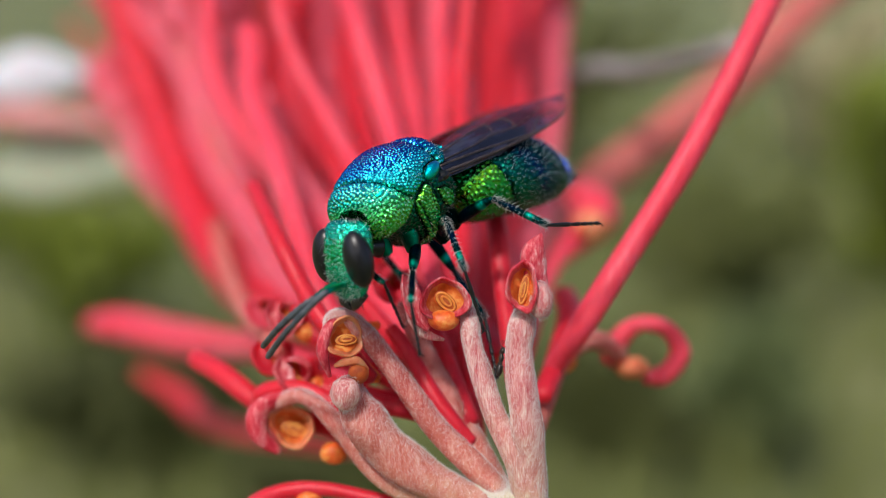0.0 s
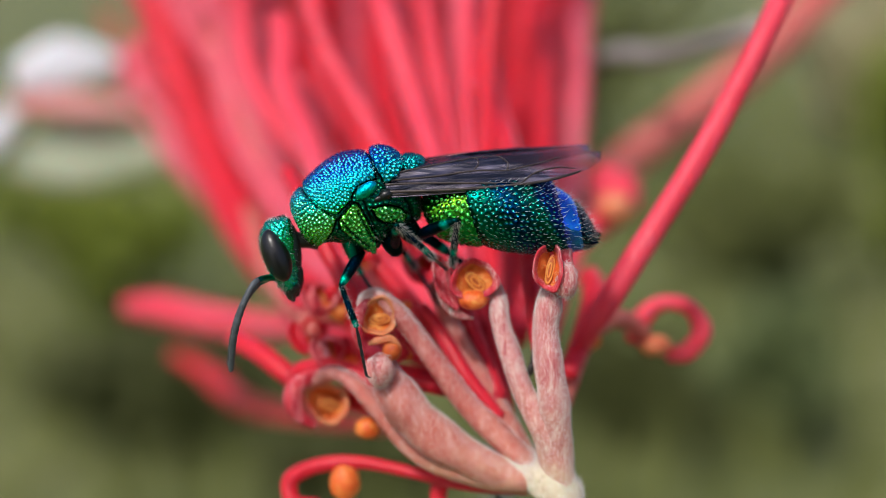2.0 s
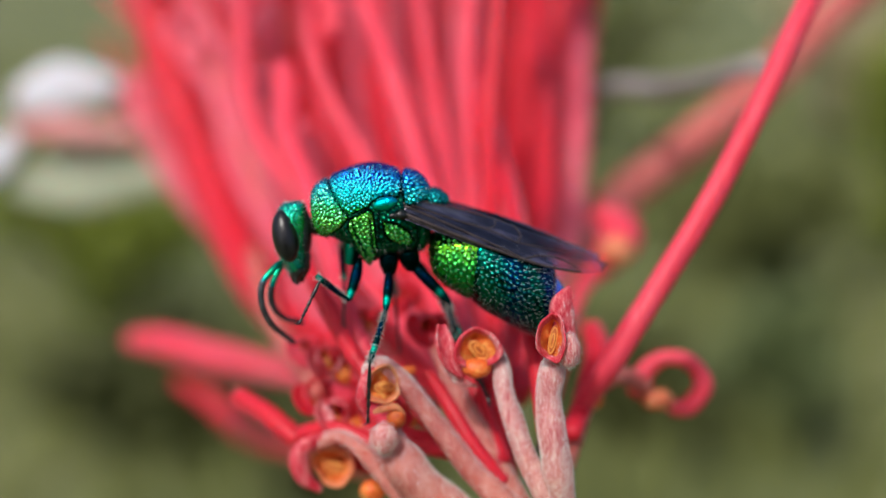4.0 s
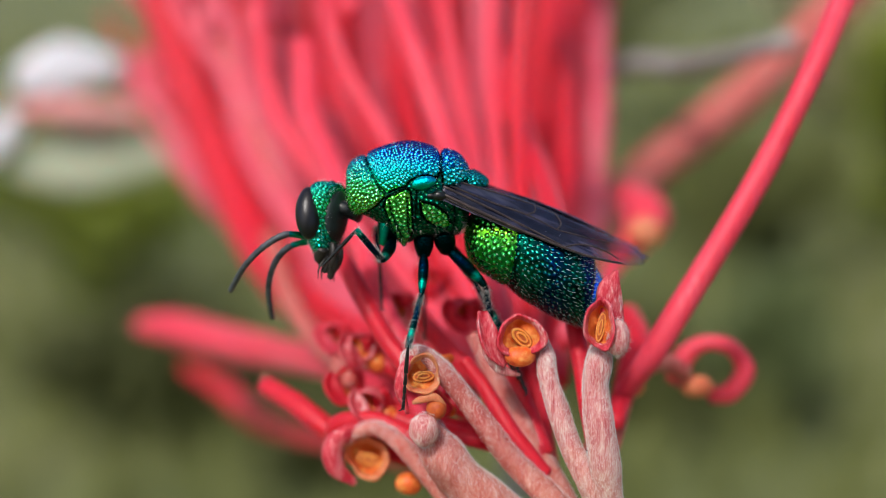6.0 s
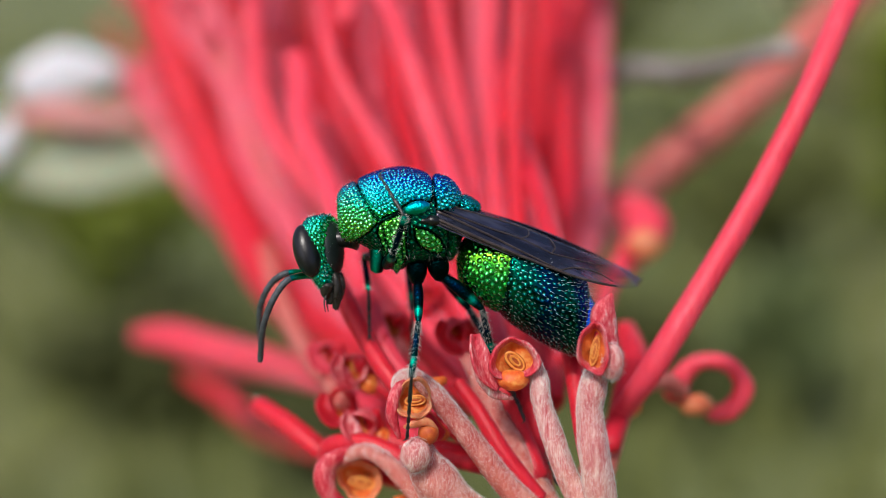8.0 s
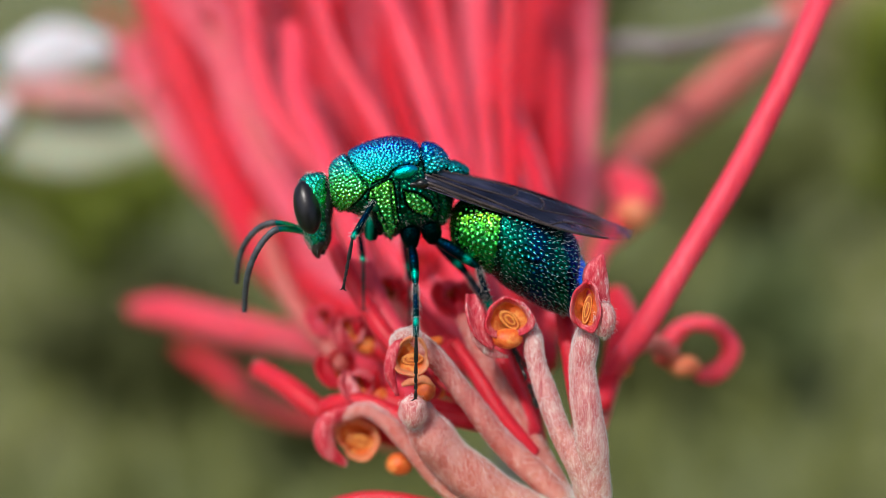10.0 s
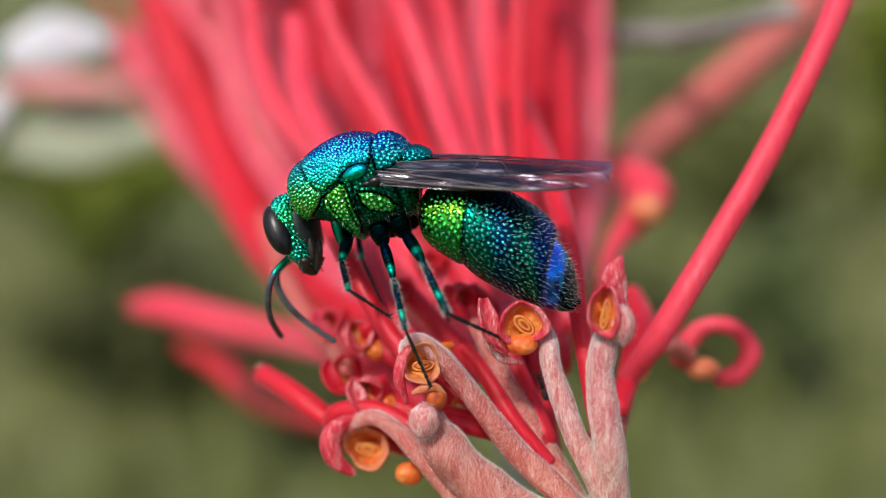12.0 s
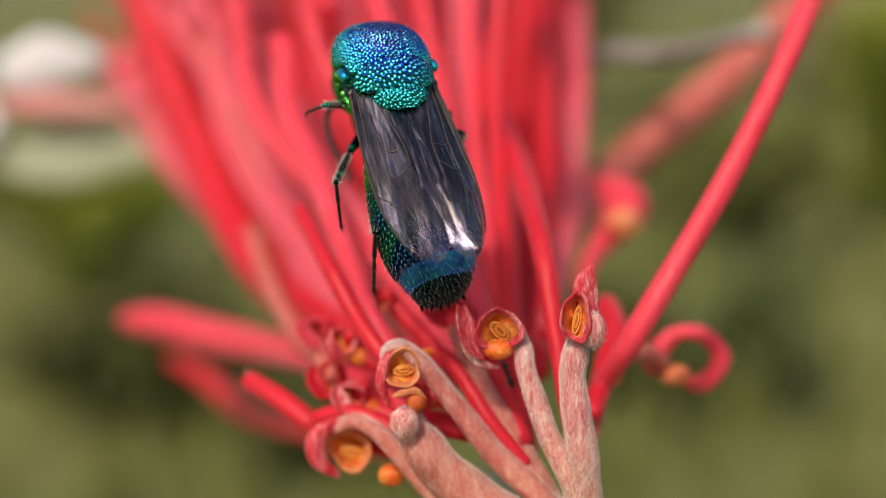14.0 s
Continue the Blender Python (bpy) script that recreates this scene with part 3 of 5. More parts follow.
flap(front, [(1, 0.05, -1.87), (1.09, -0.1, -2.39), (1.29, -0.1, -2.94), (1.68, 0, -3.4)], [0.14, 0.3, 0.3, 0.12], LOBE, 0.5, 0.1, (0.85, 0.45, 0.1))
roll(front, [(1.03, 0.1, -2.66), (1.23, 0.08, -3.15), (1.62, 0.1, -3.54), (2.13, 0.15, -3.68)], [0.05, 0.13, 0.15, 0.05], PALE, "petal_edge", "white-felted edge of the lobe")
fork = stalk("floret", [(4.4, -0.65, -2.6), (4.34, -0.65, -3.13), (4.23, -0.55, -3.89), (4.34, -0.5, -4.96), (4.48, -0.3, -5.96), (4.59, 0, -6.82), (4.66, 0.3, -7.86), (4.78, 0.4, -8.88)], [0.2, 0.36, 0.38, 0.42, 0.46, 0.5, 0.5, 0.5], PALE, 1700, 60, 20, 0.03, 6, label="pale pink felted floret tube")
curl(fork, (4.25, -1.35, -2.14), 0.74, (-0.1, -1, 0.05), 0.45, LOBE, 0.5, 0.08, 1.45, True, 2)
flap(fork, [(4.79, -0.85, -0.67), (4.59, -0.95, -1.15), (4.63, -0.9, -1.69), (4.8, -0.8, -2.48)], [0.05, 0.34, 0.36, 0.25], LOBE, -0.3, 0.12, (1, 0.1, 0.25))
orb(fork, (4.77, -1.2, -2.51), (0.34, 0.3, 0.5), PALE, "limb", "white-haired bulge of the curl", 700)

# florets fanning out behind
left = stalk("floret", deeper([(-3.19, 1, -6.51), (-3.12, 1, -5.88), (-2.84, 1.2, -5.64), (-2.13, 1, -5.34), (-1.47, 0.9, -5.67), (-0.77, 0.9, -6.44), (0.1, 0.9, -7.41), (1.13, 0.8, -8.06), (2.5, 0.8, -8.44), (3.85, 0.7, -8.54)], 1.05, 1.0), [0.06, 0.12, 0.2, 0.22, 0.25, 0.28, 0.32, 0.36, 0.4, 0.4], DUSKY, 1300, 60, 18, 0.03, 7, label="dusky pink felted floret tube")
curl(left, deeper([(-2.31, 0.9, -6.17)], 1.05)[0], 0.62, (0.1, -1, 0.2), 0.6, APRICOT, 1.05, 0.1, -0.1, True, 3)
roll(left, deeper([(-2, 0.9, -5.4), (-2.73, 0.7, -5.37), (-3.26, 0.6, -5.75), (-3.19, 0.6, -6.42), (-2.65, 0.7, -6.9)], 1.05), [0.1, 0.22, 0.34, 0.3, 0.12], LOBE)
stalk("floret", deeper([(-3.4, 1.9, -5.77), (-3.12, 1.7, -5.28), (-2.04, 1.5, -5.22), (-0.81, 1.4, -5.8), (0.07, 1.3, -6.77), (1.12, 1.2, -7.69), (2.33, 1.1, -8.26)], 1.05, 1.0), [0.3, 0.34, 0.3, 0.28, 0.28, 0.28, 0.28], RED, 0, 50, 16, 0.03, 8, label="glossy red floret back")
broad = stalk("floret", [(-0.59, 0.5, -5.08), (-0.21, 0.6, -5.93), (0.57, 0.8, -6.88), (1.64, 0.9, -7.73), (2.84, 0.9, -8.31), (4.12, 0.8, -8.62)], [0.36, 0.6, 0.66, 0.6, 0.5, 0.42], DUSKY, 1900, 50, 20, 0.04, 9, label="broad dusky pink felted floret")
orb(broad, (-0.62, -0.2, -5.22), (0.42, 0.36, 0.48), PALE, "limb", "white-felted rounded tip", 520)
orb(broad, (-0.28, 0.1, -4.66), (0.3, 0.3, 0.33), RUST, "bead", "glossy rust-orange bead")
strap, sf, _, _ = tube([(-0.95, -0.1, -4.46), (-0.68, -0.15, -4.35), (-0.31, -0.1, -4.3), (-0.04, 0, -4.56)], [0.06, 0.12, 0.12, 0.08], 16, 10, 0.6)
part("strap", mesh_of("strap", strap, sf, APRICOT), broad, "apricot strap over the bead")
upper = stalk("floret", [(-1.21, 0.1, -3.61), (-1.15, 0.1, -3.16), (-0.73, 0.15, -3.04), (-0.23, 0.3, -3.46), (0.28, 0.5, -4.06), (1.1, 0.8, -5.17), (1.97, 1, -6.29), (2.92, 1, -7.22), (3.86, 0.8, -8.11)], [0.06, 0.14, 0.2, 0.28, 0.3, 0.32, 0.36, 0.38, 0.36], DUSKY, 1500, 60, 18, 0.03, 10, label="orange-pink felted floret tube")
curl(upper, (-0.68, -0.05, -3.66), 0.5, (0.1, -1, 0.1), 0.45, APRICOT, 1.1, 0.0, 0.1, True, 5)
roll(upper, [(-0.96, 0.05, -3.08), (-1.23, -0.1, -3.56), (-1.3, -0.1, -4.11), (-1.09, 0.05, -4.78)], [0.08, 0.17, 0.17, 0.06], LOBE)
stalk("floret", [(0.88, 2.6, -2.69), (1.47, 2.4, -3.94), (2.19, 2, -5.33), (2.86, 1.7, -6.43), (3.54, 1.3, -7.68), (4.13, 1, -8.48)], [0.24, 0.3, 0.38, 0.42, 0.44, 0.4], DUSKY, 900, 50, 18, 0.03, 11, label="dusky pink floret tube behind")
stalk("style", [(0.54, 2.2, -3.41), (1.08, 2, -4.1), (1.88, 1.5, -5.38), (2.49, 1.3, -6.14), (3.01, 1.2, -6.72)], [0.2, 0.24, 0.26, 0.24, 0.2], RED, 0, 40, 14, seed=12, label="deep red style")

# curled floret hanging low
low = stalk("floret", [(-2.63, 2.6, -9.62), (-3.46, 2.8, -9.67), (-3.59, 3, -8.98), (-2.66, 2.8, -8.49), (-1.39, 2.6, -8.36), (0.06, 2.2, -8.54), (2.01, 1.8, -8.89), (3.9, 1.4, -8.93)], [0.12, 0.26, 0.28, 0.26, 0.22, 0.2, 0.2, 0.2], RED, 0, 60, 14, seed=13, label="red looped floret")
orb(low, (-1.83, 2.6, -8.99), (0.5, 0.4, 0.6), ORANGE, "cup", "orange rounded tip")
orb(stalk("floret", [(1.13, 2.5, -9.82), (1.21, 2.4, -8.92), (1.65, 2.2, -8)], [0.25, 0.3, 0.25], RED, 0, 20, 12, seed=31), (-1.13, 2.6, -7.28), (0.42, 0.36, 0.36), ORANGE, "cup", "orange rounded tip")

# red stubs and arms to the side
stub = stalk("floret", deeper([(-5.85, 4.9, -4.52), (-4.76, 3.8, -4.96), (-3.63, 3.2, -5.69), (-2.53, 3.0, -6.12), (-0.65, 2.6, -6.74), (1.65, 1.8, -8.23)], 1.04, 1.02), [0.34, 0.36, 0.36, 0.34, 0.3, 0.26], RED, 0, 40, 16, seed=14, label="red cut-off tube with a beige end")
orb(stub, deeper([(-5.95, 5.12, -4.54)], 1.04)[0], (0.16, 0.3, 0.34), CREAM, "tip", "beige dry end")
stalk("floret", [(-17.47, 35.5, -4.39), (-15.12, 33.7, -4.4), (-11.46, 29.2, -4.88), (-7.54, 22, -4.9), (-3.94, 10.75, -4.56), (-0.48, 3.2, -5.2)], [0.45, 0.72, 0.78, 0.68, 0.5, 0.35], PINK, 0, 40, 16, seed=15, label="red blurred floret reaching sideways")
stalk("floret", [(-17.74, 49, -8.02), (-14.62, 46.75, -9.32), (-11.33, 40, -10.44), (-3.87, 22, -9.36), (0.25, 8.5, -7.92)], [0.3, 0.5, 0.5, 0.4, 0.3], RED, 0, 40, 14, seed=16, label="dark red floret in shade")

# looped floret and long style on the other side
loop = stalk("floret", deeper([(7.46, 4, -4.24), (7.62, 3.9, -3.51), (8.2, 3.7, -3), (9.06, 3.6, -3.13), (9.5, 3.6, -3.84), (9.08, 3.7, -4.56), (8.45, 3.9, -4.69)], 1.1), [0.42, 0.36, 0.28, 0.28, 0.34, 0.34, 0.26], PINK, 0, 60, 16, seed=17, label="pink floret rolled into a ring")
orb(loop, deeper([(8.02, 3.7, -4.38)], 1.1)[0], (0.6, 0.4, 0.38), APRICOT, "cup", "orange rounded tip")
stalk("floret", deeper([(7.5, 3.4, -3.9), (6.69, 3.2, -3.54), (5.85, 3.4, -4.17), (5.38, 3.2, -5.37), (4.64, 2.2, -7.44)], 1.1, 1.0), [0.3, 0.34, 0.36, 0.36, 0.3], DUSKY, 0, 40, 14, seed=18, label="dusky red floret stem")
stalk("style", [(17.01, 8.5, 14.03), (14.77, 6.7, 10.76), (13.03, 4.9, 8.1), (11.67, 3.8, 5.56), (9.95, 3.4, 2.34), (7.98, 3, -0.82), (6.5, 3, -3.24), (5.75, 4.2, -4.7), (4.8, 5.6, -6.9)], [0.42, 0.42, 0.41, 0.4, 0.4, 0.41, 0.4, 0.34, 0.28], PINK, 0, 60, 16, seed=19, label="long straight pink-red style")
stalk("style", [(31.39, 46.75, 21.22), (26.12, 44.5, 16.6), (21.82, 42.25, 12.39), (17.03, 40, 8.4), (11.13, 35.5, 3.99), (6.3, 26.5, -1.05), (3.44, 8.5, -4.73)], [0.8, 0.9, 0.95, 0.95, 0.9, 0.7, 0.5], DUSKY, 0, 50, 14, seed=20, label="long dusky red style far behind")
bud = stalk("floret", [(9.07, 24.25, 2.53), (9.51, 22, 1.52), (8.64, 20.2, 0.45), (7.18, 17.5, -0.89), (6.12, 13, -2.58), (4.69, 4, -4.59)], [0.7, 0.9, 0.62, 0.34, 0.3, 0.3], PINK, 0, 50, 16, seed=21, label="pink floret with a swollen tip")
orb(bud, (8.8, 18.4, 0.76), (0.8, 0.6, 0.7), APRICOT, "cup", "orange rounded tip")
orb(stalk("floret", [(6.67, 9.4, -2.39), (6.55, 6.7, -3.39), (5.26, 3, -5.52)], [0.4, 0.5, 0.3], RED, 0, 24, 12, seed=22), (6.08, 4.9, -4.52), (0.5, 0.4, 0.4), ORANGE, "cup", "orange rounded tip")

# upright red strands, near ones first
stalk("style", [(-2.69, 17.5, 12.15), (-2.07, 16.6, 10.51), (-1.04, 14.8, 7.62), (0.06, 13, 4.26), (1.25, 8.5, 0.46), (1.98, 3.4, -2.76)], [0.4, 0.42, 0.44, 0.44, 0.36, 0.3], PINK, 0, 50, 14, seed=23, label="pink-red upright style")
stalk("floret", [(-6.06, 16.6, 8.62), (-5.77, 15.7, 7.3), (-5.45, 13.9, 5.24), (-4.19, 11.2, 2.82), (-2.76, 5.8, -0.13), (-1.71, 3.2, -2.4), (-0.13, 2.4, -4.4)], [0.46, 0.52, 0.5, 0.5, 0.42, 0.36, 0.3], PINK, 0, 50, 14, seed=24, label="pink-red upright floret")
stalk("style", [(2.06, 22, 13.72), (2.44, 19.3, 9.57), (2.86, 15.7, 5.9), (3.59, 10.3, 2.76), (3.76, 4, 0.05), (3.98, 2.4, -2.35), (4.16, 1, -4.56), (4.29, 0.5, -5.8)], [0.42, 0.44, 0.44, 0.42, 0.36, 0.3, 0.25, 0.2], RED, 0, 60, 14, seed=25, label="red style passing between the forked florets")
stalk("style", [(-4.35, 6.7, 1.21), (-3.11, 3.6, -0.65), (-2.2, 2.6, -2.19), (-1.39, 1.8, -3.32), (0.04, 1.2, -4.92)], [0.3, 0.3, 0.3, 0.28, 0.24], RED, 0, 40, 14, seed=26, label="red style under the wasp")
stalk("floret", [(-8.12, 22, 0.6), (-6.82, 17.5, -1.62), (-5.35, 13, -3.24), (-3, 4, -4.24)], [0.34, 0.36, 0.36, 0.3], DUSKY, 0, 40, 12, seed=27, label="dull pink floret")
STRANDS = [
    (-24.83, 53.5, 20.57, -17.74, 49, 14.47, -10.98, 40, 9.1, -5.31, 26.5, 2.35, -0.95, 8.5, -2.34, 0.5),
    (-24.83, 53.5, 17.3, -16.42, 44.5, 8.55, -10.97, 35.5, 2.37, -5.44, 22, -2.28, -0.49, 4, -4.24, 0.45),
    (-23.6, 53.5, 11.98, -16.79, 44.5, 4.88, -10.97, 35.5, -0.23, -4.92, 22, -3.86, -0.14, 4, -4.95, 0.4),
    (-16.79, 44.5, 19.2, -10.98, 40, 12.22, -8.04, 35.5, 6.6, -3.61, 22, 0.6, -0.15, 8.5, -3.53, 0.8),
    (-6.83, 40, 18.44, -5.44, 35.5, 12.45, -4.03, 31, 7.39, -1.77, 22, 1.91, 0.65, 8.5, -3.13, 0.8),
    (-0.26, 40, 18.44, 0.41, 35.5, 12.45, 0.99, 31, 7.08, 1.64, 22, 1.65, 2.04, 8.5, -3.53, 0.85),
    (6.26, 35.5, 17.32, 6.16, 31, 11.64, 6.16, 26.5, 6.6, 5.84, 22, 1.91, 4.04, 8.5, -3.53, 0.8),
    (9.26, 40, 18.43, 8.86, 35.5, 12.44, 8.35, 31, 7.08, 7.43, 26.5, 2.06, 4.44, 8.5, -3.13, 0.85),
    (-3.39, 49, 20.67, -2.29, 44.5, 13.32, -1.47, 40, 7.37, 0.35, 26.5, 1.5, 1.25, 8.5, -3.53, 0.9),
    (-13.09, 49, 20.67, -9.45, 44.5, 14.05, -6.49, 40, 7.72, -2.76, 26.5, 1.22, 0.25, 8.5, -3.53, 0.85),
]
for k, (a, b, c, d, e, r) in enumerate([(s[0:3], s[3:6], s[6:9], s[9:12], s[12:15], s[15]) for s in STRANDS]):
    stalk("floret", [a, b, c, d, e], [r * 0.3, r * 0.62, r * 0.66, r * 0.62, r * 0.45], (PINK, RED, ROSE, PINK, RED)[k % 5], 0, 40, 14, 0.1, 40 + k)
for k in range(30):
    x = -17 + 26 * (k + RNG.uniform(0.1, 0.9)) / 30
    y = RNG.uniform(36, 50)
    top = (x * 1.25 + 0.5, y, 26 - abs(x) * 0.15)
    stalk("floret", [top, (x, y - 1, 14 - 0.1 * abs(x)), (x * 0.6 + 1.2, y - 12, 3 - 0.25 * abs(x)), (2.6 + 0.12 * x, 6, -4.5)], [0.8, 0.9, 0.95, 0.5], (ROSE, RED, DUSKY)[k % 3] if x < -10 else (PINK, RED, RED, PINK, RED, RED)[k % 6], 0, 30, 12, 0.1, 70 + k)

# slender wavy florets between them, some with hooked tips
for k in range(20):
    x = -9.5 + 12.4 * (k + RNG.uniform(0, 1)) / 20
    y = RNG.uniform(17, 34)
    fan = 1 + y / 34.5
    high = RNG.uniform(6, 13) if k % 3 == 0 else 17
    w = RNG.uniform(-0.7, 0.7, 4)
    x0, z0 = x * fan + 0.5, high * fan
    path = [(x0, y, z0), (x0 * 0.86 + w[0], y - 1, z0 * 0.78), (x0 * 0.72 + w[1] + 0.5, y - 2, z0 * 0.52), (x0 * 0.55 + w[2] + 1.0, y * 0.72, z0 * 0.2), (2.6 + 0.16 * x, y * 0.3, -4.0), (3.4, 1.8, -8.0)]
    radii = [0.26, 0.3, 0.34, 0.34, 0.34, 0.3]
    if k % 3 == 0:
        side = 1 if w[3] > 0 else -1
        path = [(x0 + 1.0 * side, y - 0.6, z0 - 1.0), (x0 + 1.05 * side, y - 0.4, z0 + 0.2), (x0 + 0.5 * side, y - 0.2, z0 + 0.75)] + path
        radii = [0.42, 0.4, 0.32] + radii
    stalk("floret", path, radii, (ROSE, PINK, ROSE, RED)[k % 4], 0, 44, 12, 0.06, 150 + k)

# pale wavy florets that lean out at the far edge of the head
for k in range(6):
    y = RNG.uniform(34, 46)
    w = RNG.uniform(-1.3, 1.3, 4)
    x0, z0 = -13.5 - 0.95 * k + w[0], 17 - 1.15 * k + w[1]
    path = [(x0, y, z0), (x0 * 0.86 + w[2], y - 2, z0 * 0.66), (x0 * 0.7 + w[3], y - 5, z0 * 0.36), (x0 * 0.46 + 0.6, y * 0.66, z0 * 0.08 - 1), (1.2 + 0.1 * x0, 8.0, -4.6)]
    radii = [0.42, 0.44, 0.46, 0.46, 0.4]
    if k % 2:
        path = [(x0 + 1.6, y, z0 - 1.5), (x0 + 1.7, y, z0 + 0.3), (x0 + 0.8, y, z0 + 1.1)] + path
        radii = [0.6, 0.55, 0.46] + radii
    stalk("floret", path, radii, (DUSKY, ROSE)[k % 2], 0, 40, 12, 0.08, 190 + k)

# small curls in the middle of the head
for k, (c, s, m) in enumerate((((-2.67, 3.4, -3.15), 0.62, LOBE), ((-1.56, 4.9, -1.92), 0.55, LOBE), ((-3.17, 4, -4.41), 0.6, RED), ((-0.45, 8.5, -1.04), 0.6, RED), ((-3.78, 6.7, -3), 0.55, PINK), ((-2.31, 3, -4.82), 0.5, LOBE), ((0.57, 3.4, -2.06), 0.5, RED))):
    c = np.array(c)
    st = stalk("floret", [tuple(c + (0.2, 0.3, 0.3)), tuple(c + (0.9, 0.4, -0.6)), (3.0, 1.6, -6.2)], [0.3, 0.3, 0.3], RED, 0, 24, 12, seed=110 + k)
    curl(st, tuple(c), s * 0.85, (0.5 - 0.4 * (k % 3), -1, 0.5 - 0.2 * k), 0.6, m, 0.7 + 0.1 * (k % 3), 0.5 * k, 0.3 * k, False, 20 + k)
    flap(st, [tuple(c + (-0.5, 0.1, 0.4)), tuple(c + (-0.55, -0.1, 0.0)), tuple(c + (-0.3, -0.15, -0.4)), tuple(c + (0.1, 0, -0.6))], [0.1, 0.3, 0.3, 0.1], m, 0.5, 0.1, (0.7, 0.6, 0.2))
    if k in (0, 5):
        orb(st, tuple(c + (0.5, 0.4, -0.5)), (0.36, 0.33, 0.33), ORANGE, "cup", "orange rounded tip")
stalk("floret", [(0.21, 1.8, -3.32), (-0.29, 1.6, -3.47), (-0.79, 1.5, -3.76), (0.21, 1.3, -4.94)], [0.12, 0.2, 0.2, 0.2], ORANGE, 0, 24, 10, seed=130, squash=0.5, label="dry yellow-brown flap")


# ---- other small things ----
def faded_flower():
    root = new("faded_flower")
    root.matrix_basis = at(-30.08, 62.5, 10.95)
    tagged(root, "pale pink and white faded flower, far out of focus", "flower")
    white = plant("white_petal", [(0.3, (0.62, 0.6, 0.66)), (0.7, (0.8, 0.8, 0.84))], 0.6, 300)
    blush = plant("blush_petal", [(0.3, (0.6, 0.2, 0.2)), (0.7, (0.72, 0.36, 0.34))], 0.6, 300)
    sage = plant("sage_leaf", [(0.3, (0.3, 0.36, 0.24)), (0.7, (0.45, 0.5, 0.36))], 0.6, 300)
    for name, mat, path, w in (
            ("petal", white, [(-2.9, 0, 1.9), (-0.4, 0, 2.6), (2.6, 0.5, 2.7)], [0.8, 1.5, 0.6]),
            ("petal", white, [(-5.5, 0, -2.4), (-3.6, 0, -1.2), (-2.0, 0, 0.4)], [0.7, 1.2, 0.5]),
            ("petal", blush, [(-2.8, -0.5, 0.2), (0.3, -0.6, 0.2), (4.0, -0.2, -0.1)], [0.4, 0.8, 0.4]),
            ("leaf", sage, [(-3.4, 1.0, -2.8), (0.4, 1.2, -2.4), (5.0, 1.2, -2.2)], [0.8, 1.9, 0.9]),
            ("petal", blush, [(1.4, 1.2, 3.4), (3.6, 1.2, 1.8), (6.0, 1.2, 0.8)], [0.4, 1.0, 0.5])):
        p = spline(path, 14)
        ww = spline([[x] for x in w], 14)[:, 0]
        v = []
        for i in range(14):
            for j in range(7):
                q = j / 3 - 1
                v.append(p[i] + (0, 0.25 * q * q, q * ww[i]))
            for j in range(7):
                q = 1 - j / 3
                v.append(p[i] + (0, 0.25 * q * q + 0.12, q * ww[i]))
        part(name, mesh_of(name, v, grid_faces(14, 14), mat, True, 1.5 * MM), root)
    foot = root.matrix_basis.inverted() @ Vector((-0.08, 0.07, 0)) / MM
    v, f, _, _ = tube([(0, 0.8, 0), (-4, 1.6, -0.5), (-11, 3, -6), (-30, 10, -90), tuple(foot)], [0.3, 0.35, 0.5, 0.8, 1.2], 40, 10)
    part("stem", mesh_of("stem", v, f, sage), root)


faded_flower()


def grey_twig():
    root = new("twig")
    root.matrix_basis = Matrix.Translation((0.012, 0.085, 0))
    tagged(root, "thin grey dry twig behind the red strands, blurred", "twig")
    into = root.matrix_basis.inverted() @ FLOWER
    foot = FLOWER.inverted() @ root.matrix_basis.translation / MM
    v, f, _, _ = tube([(17.12, 26.5, 10.5), (15.93, 28.75, 10.42), (13.6, 33.25, 10.41), (10.12, 40, 10.89), (7.51, 71.5, 9), (6, 70, -40), tuple(foot)], [0.42, 0.48, 0.56, 0.65, 0.75, 1.0, 1.3], 50, 12, wobble=0.08)
    part("branch", mesh_of("branch", v, f, plant("grey_twig", [(0.3, (0.2, 0.19, 0.185)), (0.7, (0.33, 0.32, 0.32))], 0.7, 900, soft=0)), root, "", into)
    v, f = ball((17.23, 26.5, 10.53), (0.75, 0.5, 0.55), 10, 14)
    part("dry_bud", mesh_of("dry_bud", v, f, plant("dry_bud", [(0.3, (0.3, 0.27, 0.25)), (0.7, (0.42, 0.39, 0.38))], 0.8, 900, soft=0)), root, "", into)


grey_twig()


